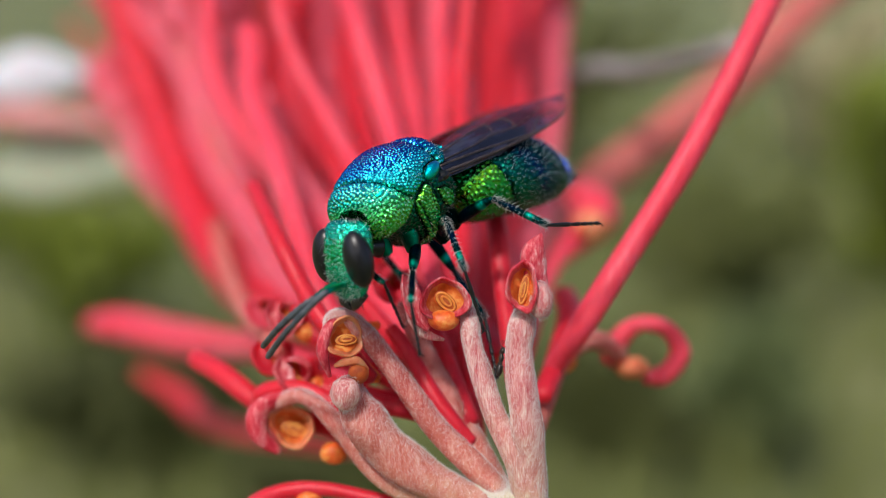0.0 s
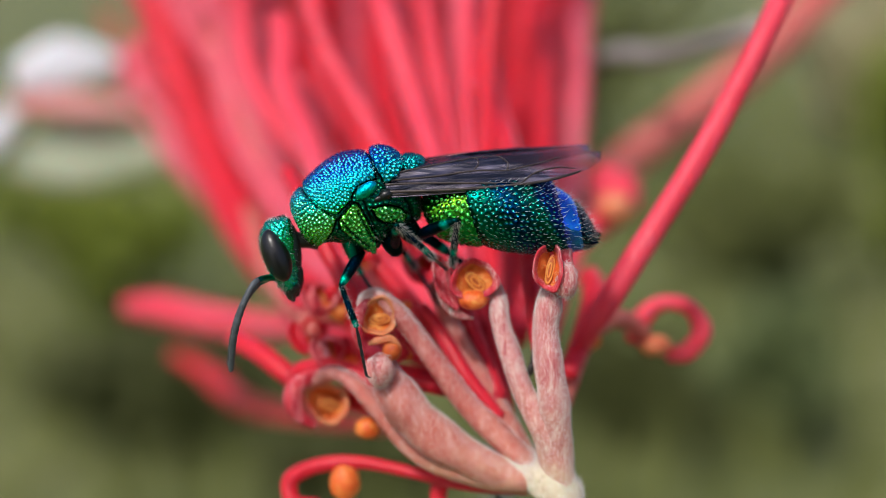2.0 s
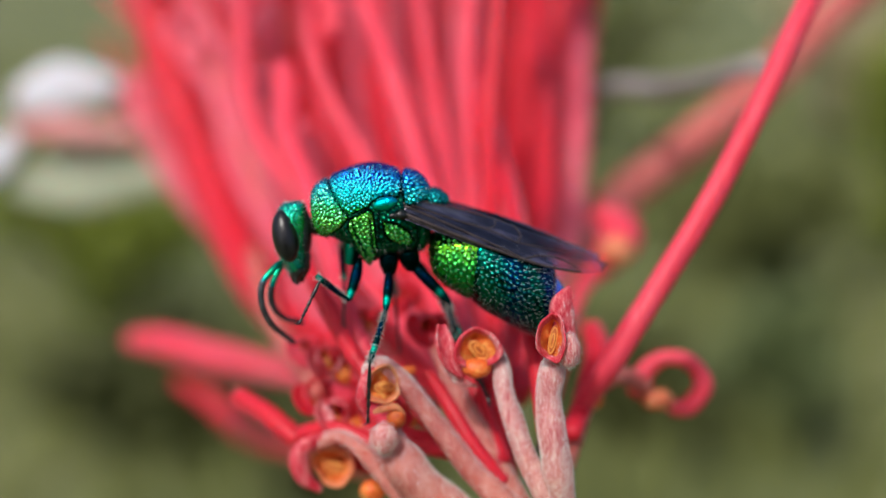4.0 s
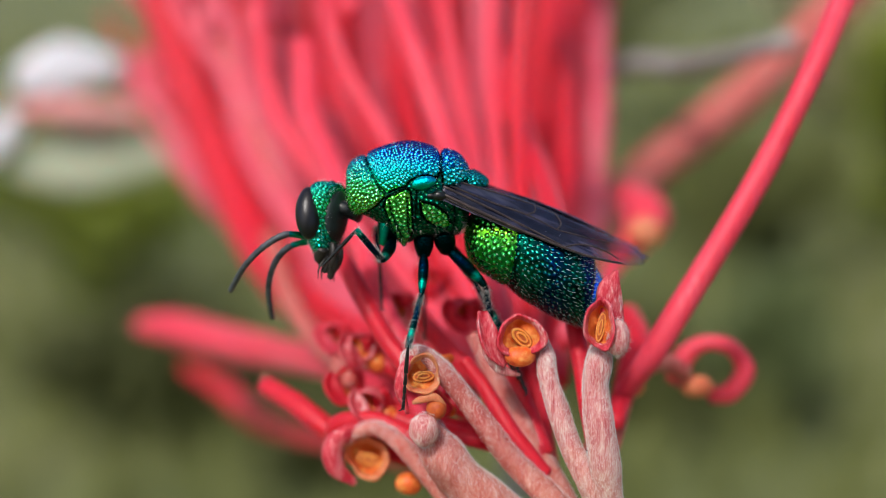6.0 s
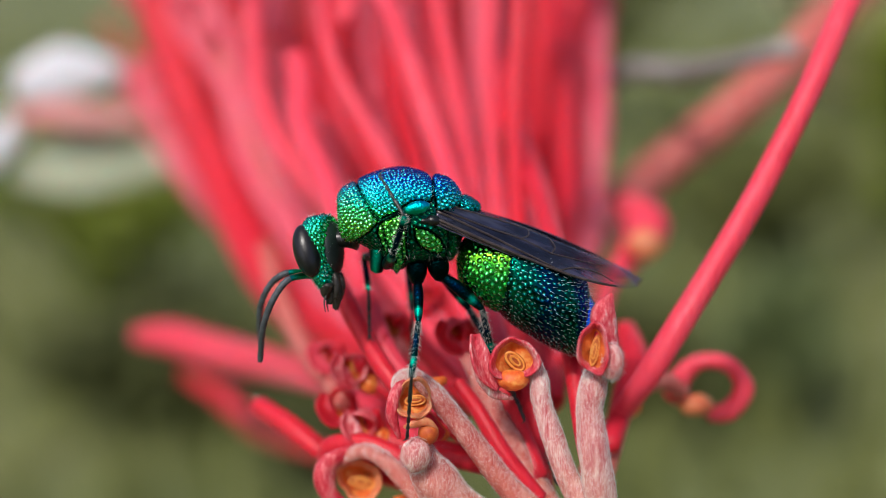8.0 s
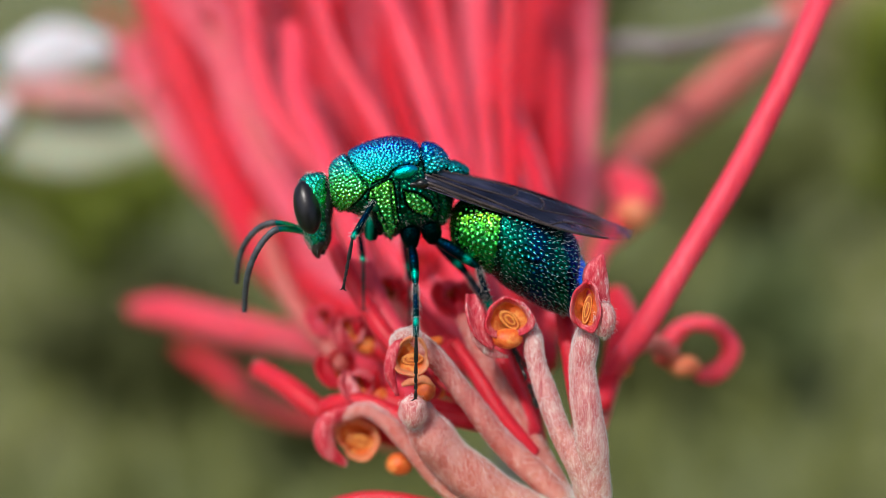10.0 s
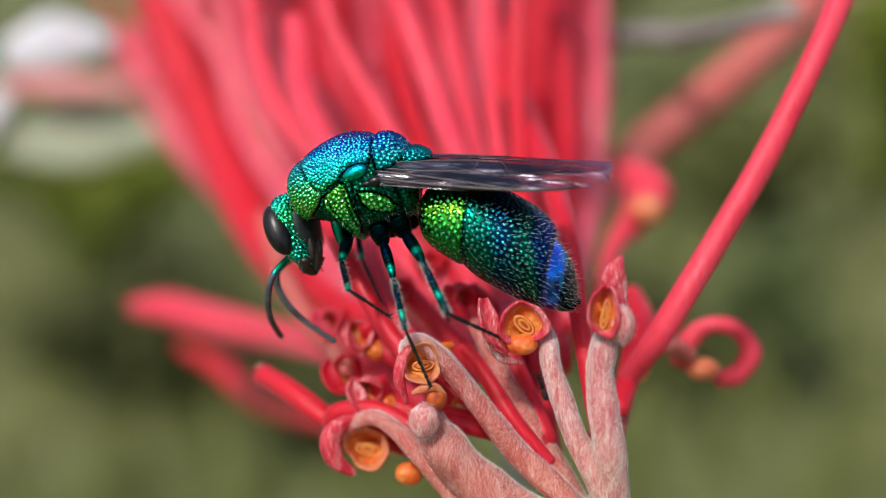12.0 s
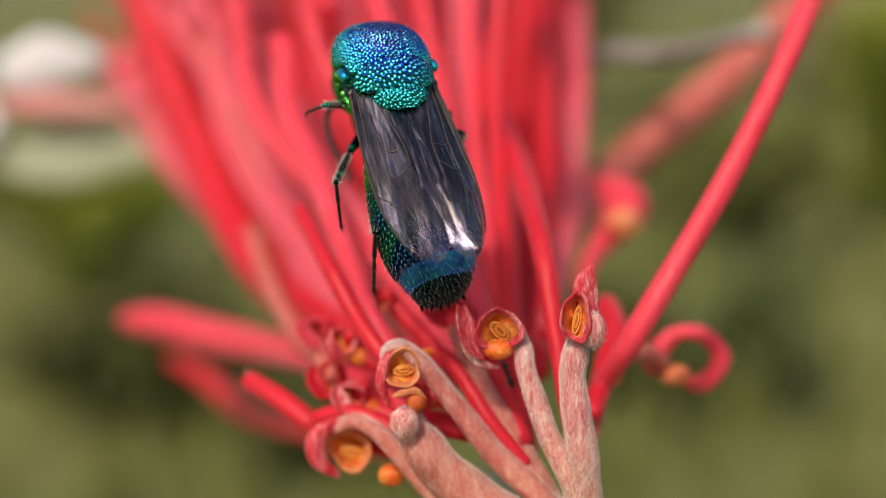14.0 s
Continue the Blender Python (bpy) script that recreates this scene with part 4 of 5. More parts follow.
# ---- two tiny ants: x ahead, z up on the back, in millimetres ----
def ant(name, label):
    root = new(name)
    tagged(root, label, "ant", "ants on the florets")
    for part_name, centre, size in (("head", (0.3, 0, 0.1), (0.1, 0.09, 0.08)), ("thorax", (0.08, 0, 0.11), (0.15, 0.06, 0.065)), ("abdomen", (-0.25, 0, 0.12), (0.2, 0.11, 0.1))):
        v, f = ball(centre, size, 10, 14)
        part(part_name, mesh_of(part_name, v, f, MOUTH), root)
    for side in (1, -1):
        for k, x in enumerate((0.16, 0.08, 0.0)):
            reach = (0.16, 0.02, -0.18)[k]
            v, f, _, _ = tube([(x, 0.04 * side, 0.09), (x + reach * 0.5, 0.17 * side, 0.15), (x + reach, 0.26 * side, 0.0)], [0.016, 0.014, 0.008], 10, 6)
            part("leg", mesh_of("leg", v, f, MOUTH), root)
        v, f, _, _ = tube([(0.38, 0.03 * side, 0.12), (0.46, 0.12 * side, 0.18), (0.6, 0.14 * side, 0.1)], [0.012, 0.01, 0.008], 10, 6)
        part("antenna", mesh_of("antenna", v, f, MOUTH), root)
    return root


fork_ant = ant("ant", "tiny dark brown ant between the forked florets")
stem_ant = ant("ant", "tiny dark brown ant climbing the felted tube")

# ---- the cuckoo wasp: its own frame has x ahead, y to its left and z up, in millimetres ----
wasp = new("cuckoo_wasp")
tagged(wasp, "metallic green and blue cuckoo wasp with smoky wings on the flower", "wasp")
RNG2 = np.random.default_rng(5)


def armour(name, sections, mat, parent, rows, cols, gap, depth, seed, power=2.2, label="", offset=(0, 0, 0), hole=0.5):
    v, f, flat, nf, pit = shell(sections, rows, cols, gap, depth, seed, power, hole)
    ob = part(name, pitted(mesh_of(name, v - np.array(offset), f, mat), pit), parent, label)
    return ob, flat - np.array(offset), nf


# the thorax: one skin, parted by sutures into plates (outlines seen from the side: x ahead, z up)
SUTURES = {
    "pronotum": [(3.0, 1.6), (1.86, 1.6), (1.84, 0.77), (1.63, 0.44), (1.4, 0.11), (1.16, -0.13), (1.39, -0.45), (1.6, -0.66), (1.9, -0.9), (3.0, -1.2)],
    "scutum": [(1.86, 1.6), (1.84, 0.77), (1.63, 0.44), (1.4, 0.11), (1.16, -0.09), (0.93, 0.05), (0.62, 0.18), (0.53, 0.34), (0.31, 0.5), (0.0, 0.52), (-0.26, 0.48), (-0.33, 0.7), (-0.28, 1.6)],
    "scutellum": [(-0.28, 1.6), (-0.33, 0.7), (-0.44, 0.24), (-0.79, 0.25), (-1.1, 0.4), (-2.0, 0.4), (-2.0, 1.6)],
    "side_plate": [(1.16, -0.17), (0.62, 0.15), (0.47, 0.06), (0.42, -0.23), (0.36, -0.62), (0.3, -1.09), (0.4, -1.48), (0.5, -1.9), (0.75, -1.4), (1.07, -0.79), (1.23, -0.48)],
    "rear_plate": [(0.2, -0.2), (-0.25, -0.28), (-0.6, -0.5), (-0.78, -0.84), (-0.6, -1.06), (-0.1, -0.85), (0.12, -0.62)]}
CREASES = [[(1.08, -0.25), (0.95, -0.65), (0.62, -1.3)], [(0.55, -0.15), (0.5, -0.7), (0.42, -1.2)], [(0.3, 0.1), (0.28, -0.9)], [(-0.75, 0.1), (-0.9, -0.6), (-0.85, -1.2)]]
PLATES = {"pronotum": (PRONOTUM, 0.1, 0.031, 0.05, "teal-green pitted collar"), "scutum": (SCUTUM, 0.09, 0.028, 0.05, "cyan-blue pitted back plate with a groove"),
          "scutellum": (SCUTELLUM, 0.125, 0.04, 0.06, "blue-green coarsely pitted plate"), "side_plate": (PLEURON, 0.106, 0.032, 0.07, "green pitted side shield"),
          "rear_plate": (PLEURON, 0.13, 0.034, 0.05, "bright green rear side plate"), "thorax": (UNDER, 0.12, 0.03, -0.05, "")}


def line_gap(p, line):
    """The distance of points from a line of straight pieces."""
    best = np.full(len(p), 9.0)
    for a, b in zip(np.array(line[:-1]), np.array(line[1:])):
        k = (((p - a) @ (b - a)) / ((b - a) @ (b - a))).clip(0, 1)
        best = np.minimum(best, np.linalg.norm(p - a - k[:, None] * (b - a), axis=1))
    return best


def inside(p, ring):
    hit = np.zeros(len(p), bool)
    for (ax, az), (bx, bz) in zip(ring, ring[1:] + ring[:1]):
        if az != bz:
            hit ^= ((az > p[:, 1]) != (bz > p[:, 1])) & (p[:, 0] < (bx - ax) * (p[:, 1] - az) / (bz - az) + ax)
    return hit


def build_thorax():
    rows, cols = 350, 600
    _, _, flat, nf, _ = shell([
        (2.3, 0.2, 2.24, -0.5, 0.55), (2.3, 0.4, 2.12, -0.75, 0.9), (2.18, 0.6, 1.95, -0.88, 1.1), (1.89, 0.79, 1.7, -0.95, 1.24), (1.44, 1.04, 1.35, -1.12, 1.35), (0.96, 1.22, 1.0, -1.38, 1.4),
        (0.5, 1.3, 0.6, -1.68, 1.42), (0.0, 1.22, 0.2, -1.55, 1.4), (-0.28, 1.08, -0.15, -1.45, 1.32), (-0.5, 1.14, -0.45, -1.4, 1.24), (-0.75, 1.08, -0.62, -1.38, 1.15),
        (-1.0, 0.88, -0.85, -1.35, 1.02), (-1.17, 0.55, -1.05, -1.3, 0.9), (-1.3, 0.0, -1.15, -1.2, 0.65), (-1.38, -0.5, -1.25, -1.05, 0.3)], rows, cols, power=2.35)
    side = flat[:, [0, 2]]
    region = np.full(len(flat), "thorax", dtype=object)
    gap = np.full(len(flat), 9.0)
    for name, ring in SUTURES.items():
        region[inside(side, ring)] = name
        gap = np.minimum(gap, line_gap(side, ring + ring[:1]))
    push = -0.07 * np.exp(-(gap / 0.032) ** 2)
    # the joint of collar and back plate is tight, the others get groove shade painted black
    tight = line_gap(side, SUTURES["scutum"][:5]) < 0.06
    seam = np.exp(-(gap / 0.032) ** 4) * np.where(tight | (flat[:, 2] > 0.75), 0.65, 1.0)
    for line in CREASES:
        near = line_gap(side, line)
        push -= 0.06 * np.exp(-(near / 0.045) ** 2)
        seam = np.maximum(seam, 0.9 * np.exp(-(near / 0.03) ** 4))
    back = region == "scutum"
    # the two long grooves of the back, and its raised middle
    for at_y, deep in ((0.5, 0.035), (0.98, 0.02)):
        push[back] -= deep * np.exp(-((abs(flat[back, 1]) - at_y - 0.1 * (flat[back, 0] - 0.6)) / 0.05) ** 2)
    pit = np.zeros(len(flat))
    rng = np.random.default_rng(4)
    for name, (mat, size, depth, proud, label) in PLATES.items():
        mine = np.flatnonzero(region == name)
        push[mine] += proud * (1 - np.exp(-(gap[mine] / 0.07) ** 2))
        seeds = spread(flat[mine], size * 0.86, 9000, rng)
        tree = kdtree.KDTree(len(seeds))
        for i, p in enumerate(seeds):
            tree.insert(p, i)
        tree.balance()
        d = np.array([tree.find(p)[2] for p in flat[mine]])
        x = (d / (size * 0.5)).clip(0, 1.2)
        push[mine] += depth * (x * x - 0.8)
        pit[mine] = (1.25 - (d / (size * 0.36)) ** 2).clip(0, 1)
    skin = flat + nf * push[:, None]
    skin = np.vstack([skin, skin[:cols].mean(0), skin[-cols:].mean(0)])
    pit, seam = np.append(pit, (0, 0)), np.append(seam, (1, 1))
    ends = [(k, (k + 1) % cols, rows * cols, rows * cols) for k in range(cols)]
    ends += [((rows - 1) * cols + (k + 1) % cols, (rows - 1) * cols + k, rows * cols + 1, rows * cols + 1) for k in range(cols)]
    quads = np.array(grid_faces(rows, cols) + ends)
    owner = region[quads[:, 0]]
    root = None
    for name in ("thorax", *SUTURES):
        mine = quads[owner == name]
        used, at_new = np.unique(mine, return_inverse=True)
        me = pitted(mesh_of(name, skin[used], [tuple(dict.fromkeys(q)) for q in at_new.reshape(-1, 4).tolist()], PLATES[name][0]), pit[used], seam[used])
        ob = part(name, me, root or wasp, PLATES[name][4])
        root = root or ob
    root["label"] = "metallic green and blue pitted thorax"
    return root, skin, nf


thorax, tf, tn = build_thorax()
tf = tf[:len(tn)]
armour("metanotum", [
    (-1.12, 0.63, -1.19, 0.03, 0.8), (-1.38, 0.64, -1.4, 0.1, 0.75), (-1.61, 0.53, -1.63, 0.16, 0.56), (-1.81, 0.38, -1.78, 0.25, 0.26)],
    SCUTELLUM, thorax, 60, 180, 0.11, 0.038, 6, 2.2, "teal pointed hind plate")
for s in (1, -1):
    v, f = ball((0.14, 1.36 * s, 0.31), (0.37, 0.17, 0.19), 18, 26, Euler((0, 0.3, 0)))
    part("tegula", mesh_of("tegula", v, f, CAP), thorax, "smooth blue-green wing cap")
    pieces = [ball((-0.34, 1.22 * s, -0.02), (0.24, 0.2, 0.16), 10, 14), ball((-0.12, 1.26 * s, -0.05), (0.2, 0.12, 0.1), 10, 14), ball((-0.55, 1.1 * s, -0.05), (0.22, 0.16, 0.14), 10, 14)]
    part("wing_hinge", mesh_of("wing_hinge", *joined(pieces), BLACK), thorax, "black wing hinge")
    for x, z, y, r, drop in ((1.0, -0.75, 0.62, 0.3, (0.12, -0.1, -0.9)), (-0.02, -1.35, 0.62, 0.3, (-0.05, 0.05, -0.55)), (-0.6, -1.25, 0.6, 0.32, (-0.15, 0.05, -0.5))):
        a = np.array((x, y * s, z))
        d = np.array((drop[0], drop[1] * s, drop[2]))
        v, f, _, _ = tube([tuple(a), tuple(a + d * 0.5), tuple(a + d)], [r, r * 0.95, r * 0.6], 18, 16)
        part("coxa", mesh_of("coxa", v, f, LEGMAT), thorax, "dark leg base")
pick = RNG2.integers(0, len(tf), 500)
pick = pick[tf[pick][:, 2] < -0.9]
back = RNG2.integers(0, len(tf), 900)
v, f = bristles(tf[back], tn[back], 0.1, 0.0035, (-0.3, 0, 0), RNG2)
tagged(part("hairs", mesh_of("hairs", v, f, BRISTLE), thorax, "short pale hairs of the plates"), kind="stuff")
v, f = bristles(tf[pick], tn[pick], 0.22, 0.006, (0, 0, -0.3), RNG2)
tagged(part("hairs", mesh_of("hairs", v, f, BRISTLE), thorax, "fine pale hairs"), kind="stuff")

# abdomen, turning on the waist
WAIST = np.array((-1.25, 0, -1.07))
abdomen, af, an = armour("abdomen", [
    (-2.64, -0.56, -2.27, -2.54, 1.3), (-2.85, -0.44, -2.47, -2.82, 1.49), (-3.38, -0.63, -2.88, -3.2, 1.58), (-3.95, -0.92, -3.46, -3.56, 1.6), (-4.53, -1.32, -3.99, -3.86, 1.55), (-4.94, -1.78, -4.45, -4.05, 1.4), (-5.04, -2.08, -4.58, -4.09, 1.2)],
    SECOND, wasp, 190, 420, 0.15, 0.02, 7, 2.1, "dark teal finely pitted abdomen", WAIST, 0.33)
first, ff, fn = armour("first_segment", [
    (-1.25, -0.92, -1.2, -1.32, 0.3), (-1.52, -0.56, -1.29, -1.91, 0.95), (-1.98, -0.38, -1.61, -2.31, 1.25), (-2.47, -0.36, -2.08, -2.64, 1.42), (-2.75, -0.43, -2.34, -2.77, 1.47), (-2.85, -0.56, -2.47, -2.7, 1.4)],
    FIRST, abdomen, 130, 360, 0.165, -0.024, 8, 2.1, "bright yellow-green first ring", WAIST, 0.38)
third, hf, hn = armour("end_segment", [
    (-4.93, -2.05, -4.48, -4.02, 1.26), (-5.12, -2.3, -4.65, -4.12, 1.2), (-5.3, -2.6, -4.86, -4.18, 1.08), (-5.38, -2.85, -4.97, -4.2, 0.96)],
    THIRD, abdomen, 60, 180, 0.12, 0.004, 9, 2.1, "smooth bright blue last ring", WAIST)
rim, rim_skin, rim_out = armour("end_rim", [
    (-5.3, -2.7, -4.94, -4.16, 0.98), (-5.44, -2.95, -5.04, -4.22, 0.94), (-5.52, -3.3, -5.2, -4.25, 0.78), (-5.56, -3.65, -5.34, -4.24, 0.58), (-5.55, -3.95, -5.42, -4.18, 0.4)],
    RIM, abdomen, 60, 180, 0.1, 0.012, 19, 2.1, "blue-black toothed edge of the abdomen", WAIST)
teeth = []
for k in range(6):
    y = (k - 2.5) * 0.26
    o = np.array([-5.4, -3.99, 0])
    o = np.array([o[0] + 0.18 * abs(k - 2.5) / 2.5, y, o[1] + 0.05]) - WAIST
    v, f, _, _ = tube([tuple(o), tuple(o + (-0.14, 0.0, -0.06)), tuple(o + (-0.28, 0.02 * (k - 2.5), -0.12))], [0.12, 0.08, 0.02], 8, 8)
    teeth.append((v, f))
part("teeth", mesh_of("teeth", *joined(teeth), RIM), abdomen, "blue-black end teeth")
roots, ways = [], []
for flat, nf, gap in ((af, an, 0.135), (ff, fn, 0.2), (hf, hn, 0.2), (rim_skin, rim_out, 0.14)):
    keep = (nf[:, 2] < 0.75) & (RNG2.uniform(0, 1, len(flat)) < 0.9)
    pts = flat[keep]
    nrm = nf[keep]
    order = spread(np.hstack([pts, nrm]), gap, 6000, RNG2)
    roots.append(order[:, :3])
    ways.append(order[:, 3:])
roots, ways = np.vstack(roots), np.vstack(ways)
v, f = bristles(roots, ways * 0.5, 0.08 + 0.15 * (-(roots[:, :1] + 1.0) / 2.6).clip(0, 1), 0.006, (-0.8, 0, -0.25), RNG2)
tagged(part("hairs", mesh_of("hairs", v, f, BRISTLE), abdomen, "short silvery bristles"), kind="stuff")

# head, turning on the neck
NECK = np.array((2.14, 0, -0.53))
head, hdf, hdn = armour("head", [
    (2.87, 0.23, 2.57, 0.24, 0.28), (3.13, 0.12, 2.42, 0.12, 0.7), (3.3, -0.25, 2.36, -0.25, 0.9), (3.32, -0.74, 2.34, -0.71, 0.92), (3.24, -1.2, 2.36, -1.19, 0.82), (3.06, -1.58, 2.4, -1.55, 0.68), (2.9, -1.85, 2.44, -1.8, 0.52), (2.78, -2.0, 2.5, -1.98, 0.3)],
    HEADMAT, wasp, 150, 230, 0.1, 0.026, 10, 2.2, "green pitted head", NECK)
for s in (1, -1):
    v, f = ball((2.97 - NECK[0], 0.7 * s, -0.78 - NECK[2]), (0.39, 0.44, 0.79), 26, 34, Euler((0.12 * s, 0.2, 0)))
    part("eye", mesh_of("eye", v, f, EYE), head, "glossy black oval eye")
for y, x in ((0, 2.72), (0.22, 2.6), (-0.22, 2.6)):
    v, f = ball((x - NECK[0], y, 0.22 - NECK[2]), (0.08, 0.08, 0.07), 8, 12)
    part("ocellus", mesh_of("ocellus", v, f, EYE), head, "tiny black simple eye")
for s in (1, -1):
    v, f, _, _ = tube([(2.56 - NECK[0], 0.36 * s, -1.75 - NECK[2]), (2.68 - NECK[0], 0.26 * s, -2.02 - NECK[2]), (2.62 - NECK[0], 0.04 * s, -2.24 - NECK[2])], [0.2, 0.16, 0.06], 16, 10)
    part("mandible", mesh_of("mandible", v, f, MOUTH), head, "dark brown jaw")
def mouthparts():
    """Folded lobes, a tongue with a pale tip, and thin feelers under the jaws."""
    lobes = []
    for x, y, top, low, r in ((2.5, 0.0, -1.6, -2.55, 0.2), (2.62, 0.14, -1.65, -2.4, 0.13), (2.62, -0.14, -1.65, -2.4, 0.13), (2.4, 0.2, -1.55, -2.25, 0.12), (2.4, -0.2, -1.55, -2.25, 0.12)):
        c = np.array((x, y, 0)) - NECK
        lobes.append(tube([tuple(c + (0, 0, top)), tuple(c + (-0.04, 0, (top + low) / 2)), tuple(c + (0.02, 0, low))], [r * 0.8, r, r * 0.45], 20, 12, 1.0, 0.06, int(r * 100))[:2])
    for y in (0.16, -0.16, 0.28, -0.28):
        c = np.array((2.58, y, -2.0)) - NECK
        lobes.append(tube([tuple(c), tuple(c + (0.1, y * 0.5, -0.3)), tuple(c + (0.06, y * 0.8, -0.62))], [0.035, 0.03, 0.012], 14, 6)[:2])
    root = part("tongue", mesh_of("tongue", *lobes[0], MOUTH), head, "black-brown folded mouthparts")
    for v, f in lobes[1:5]:
        part("mouth_lobe", mesh_of("mouth_lobe", v, f, MOUTH), root)
    for v, f in lobes[5:]:
        part("palp", mesh_of("palp", v, f, MOUTH), root)
    return root


mouth = mouthparts()
v, f = ball((2.47 - NECK[0], 0, -0.74 - NECK[2]), (0.27, 0.64, 0.8), 22, 28)
part("occiput", mesh_of("occiput", v, f, NAPE), head, "black hairy back of the head")
v, f, _, _ = tube([(0.25, 0, 0.05), (-0.1, 0, 0.0), (-0.4, 0, 0.0)], [0.26, 0.24, 0.34], 12, 20)
part("neck", mesh_of("neck", v, f, BLACK), head, "black neck")
pick = RNG2.integers(0, len(hdf), 420)
face = np.flatnonzero((hdn[:, 0] > 0.45) & (hdf[:, 2] < 0.3))
pick = np.concatenate([pick, RNG2.choice(face, 700)])
v, f = bristles(hdf[pick], hdn[pick], 0.12, 0.0045, (0, 0, -0.4), RNG2)
tagged(part("hairs", mesh_of("hairs", v, f, BRISTLE), head, "fine pale hairs"), kind="stuff")


def antenna(side):
    """Scape and a ringed, curved whip; its own origin is at the socket."""
    c = spline([(0, 0, 0), (0.45, 0.06 * side, 0.2), (0.95, 0.12 * side, 0.28), (1.35, 0.2 * side, 0.02), (1.65, 0.25 * side, -0.5), (1.82, 0.27 * side, -1.2), (1.86, 0.27 * side, -2.3)], 133)
    radii = [0.09 + 0.014 * math.sin(i / 42 * math.pi) if i < 42 else 0.1 - 0.022 * (i / 132) + 0.011 * abs(math.sin((i - 42) / 90 * 11 * math.pi)) for i in range(133)]
    v, f, _, _ = tube([tuple(p) for p in c], radii, 133, 12)
    me = mesh_of("antenna", v, f, SCAPE)
    me.materials.append(ANTENNA)
    me.polygons.foreach_set("material_index", [0 if i < 42 * 12 else 1 for i in range(len(me.polygons))])
    return part("antenna", me, head, "ringed dark antenna with a green base")


SOCKET = {s: np.array((3.02, 0.2 * s, -1.5)) - NECK for s in (1, -1)}
feelers = {s: antenna(s) for s in (1, -1)}


# wings: x along the wing, y across it to the hind edge
def wing_outline(u, long, wide, blunt):
    lead = -0.10 * wide * math.sin(math.pi * u)
    chord = wide * (0.48 + 0.52 * math.sin(min(u / 0.55, 1.0) * math.pi / 2) ** 0.9)
    if u > 0.6:
        s = (u - 0.6) / 0.4
        full = chord
        chord *= max(1e-3, 1 - s ** blunt) ** 0.55
        lead += 0.42 * (full - chord)
    return lead, lead + chord


def wing(name, long, wide, blunt, side, label):
    rows, cols, thick = 80, 48, 0.012
    v = []
    for face in (0, 1):
        for i in range(rows):
            u = i / (rows - 1)
            a, b = wing_outline(u, long, wide, blunt)
            for j in range(cols):
                q = j / (cols - 1)
                y = a + (b - a) * q
                z = 0.24 * math.sin(q * math.pi) * wide * 0.5 + 0.035 * math.sin(q * 11 + u * 3) * (1 - 0.5 * u) + 0.011 * math.sin(q * 31 + u * 7 + 2 * math.sin(u * 9)) * (0.4 + 0.6 * q) - 0.3 * max(0, u - 0.2) * q * q
                v.append((u * long, y, (z - face * thick) * side))
    n = rows * cols
    f = grid_faces(rows, cols, False)
    f += [tuple(k + n for k in reversed(g)) for g in grid_faces(rows, cols, False)]
    edge = [j for j in range(cols)] + [i * cols + cols - 1 for i in range(1, rows)] + [(rows - 1) * cols + j for j in range(cols - 2, -1, -1)] + [i * cols for i in range(rows - 2, 0, -1)]
    for a, b in zip(edge, edge[1:] + edge[:1]):
        f.append((b, a, a + n, b + n))
    ob = part(name, mesh_of(name, v, f, WING), wasp, label)
    grid = np.array(v[:n]).reshape(rows, cols, 3)

    def on(u, q):
        i, j = min(int(u * (rows - 1)), rows - 2), min(int(q * (cols - 1)), cols - 2)
        fu, fq = u * (rows - 1) - i, q * (cols - 1) - j
        return grid[i, j] * (1 - fu) * (1 - fq) + grid[i + 1, j] * fu * (1 - fq) + grid[i, j + 1] * (1 - fu) * fq + grid[i + 1, j + 1] * fu * fq

    for line, r in VEINS[name]:
        c = spline(line, 26)
        tv, tff, _, _ = tube([tuple(on(min(max(a, 0), 1), min(max(b, 0), 1)) + (0, 0, 0.006 * side)) for a, b in c], [r * 1.1, r * 0.95, r * 0.6], 30, 6)
        part("vein", mesh_of("vein", tv, tff, VEIN), ob)
    return ob


VEINS = {
    "forewing": [
        ([(0.0, 0.05), (0.3, 0.02), (0.6, 0.01), (0.8, 0.02), (0.88, 0.03)], 0.045),
        ([(0.0, 0.25), (0.25, 0.16), (0.48, 0.08), (0.6, 0.03)], 0.035),
        ([(0.0, 0.4), (0.2, 0.34), (0.4, 0.36), (0.55, 0.3)], 0.028),
        ([(0.0, 0.6), (0.2, 0.62), (0.42, 0.68), (0.52, 0.66)], 0.026),
        ([(0.4, 0.36), (0.43, 0.5), (0.42, 0.68)], 0.022),
        ([(0.55, 0.3), (0.56, 0.45), (0.52, 0.66)], 0.022),
        ([(0.6, 0.03), (0.68, 0.2), (0.78, 0.22), (0.86, 0.12)], 0.024),
        ([(0.55, 0.3), (0.68, 0.35), (0.8, 0.42)], 0.016)],
    "hindwing": [
        ([(0.0, 0.1), (0.4, 0.04), (0.8, 0.06)], 0.028),
        ([(0.0, 0.4), (0.3, 0.4), (0.6, 0.5)], 0.018)],
}
fore = {}
rear = {}
for s in (1, -1):
    fore[s] = wing("forewing", 6.4, 1.85, 2.3, s, "smoky purple-black forewing with fine veins")
    rear[s] = wing("hindwing", 4.0, 1.1, 2.0, s, "smoky hindwing under the forewing")


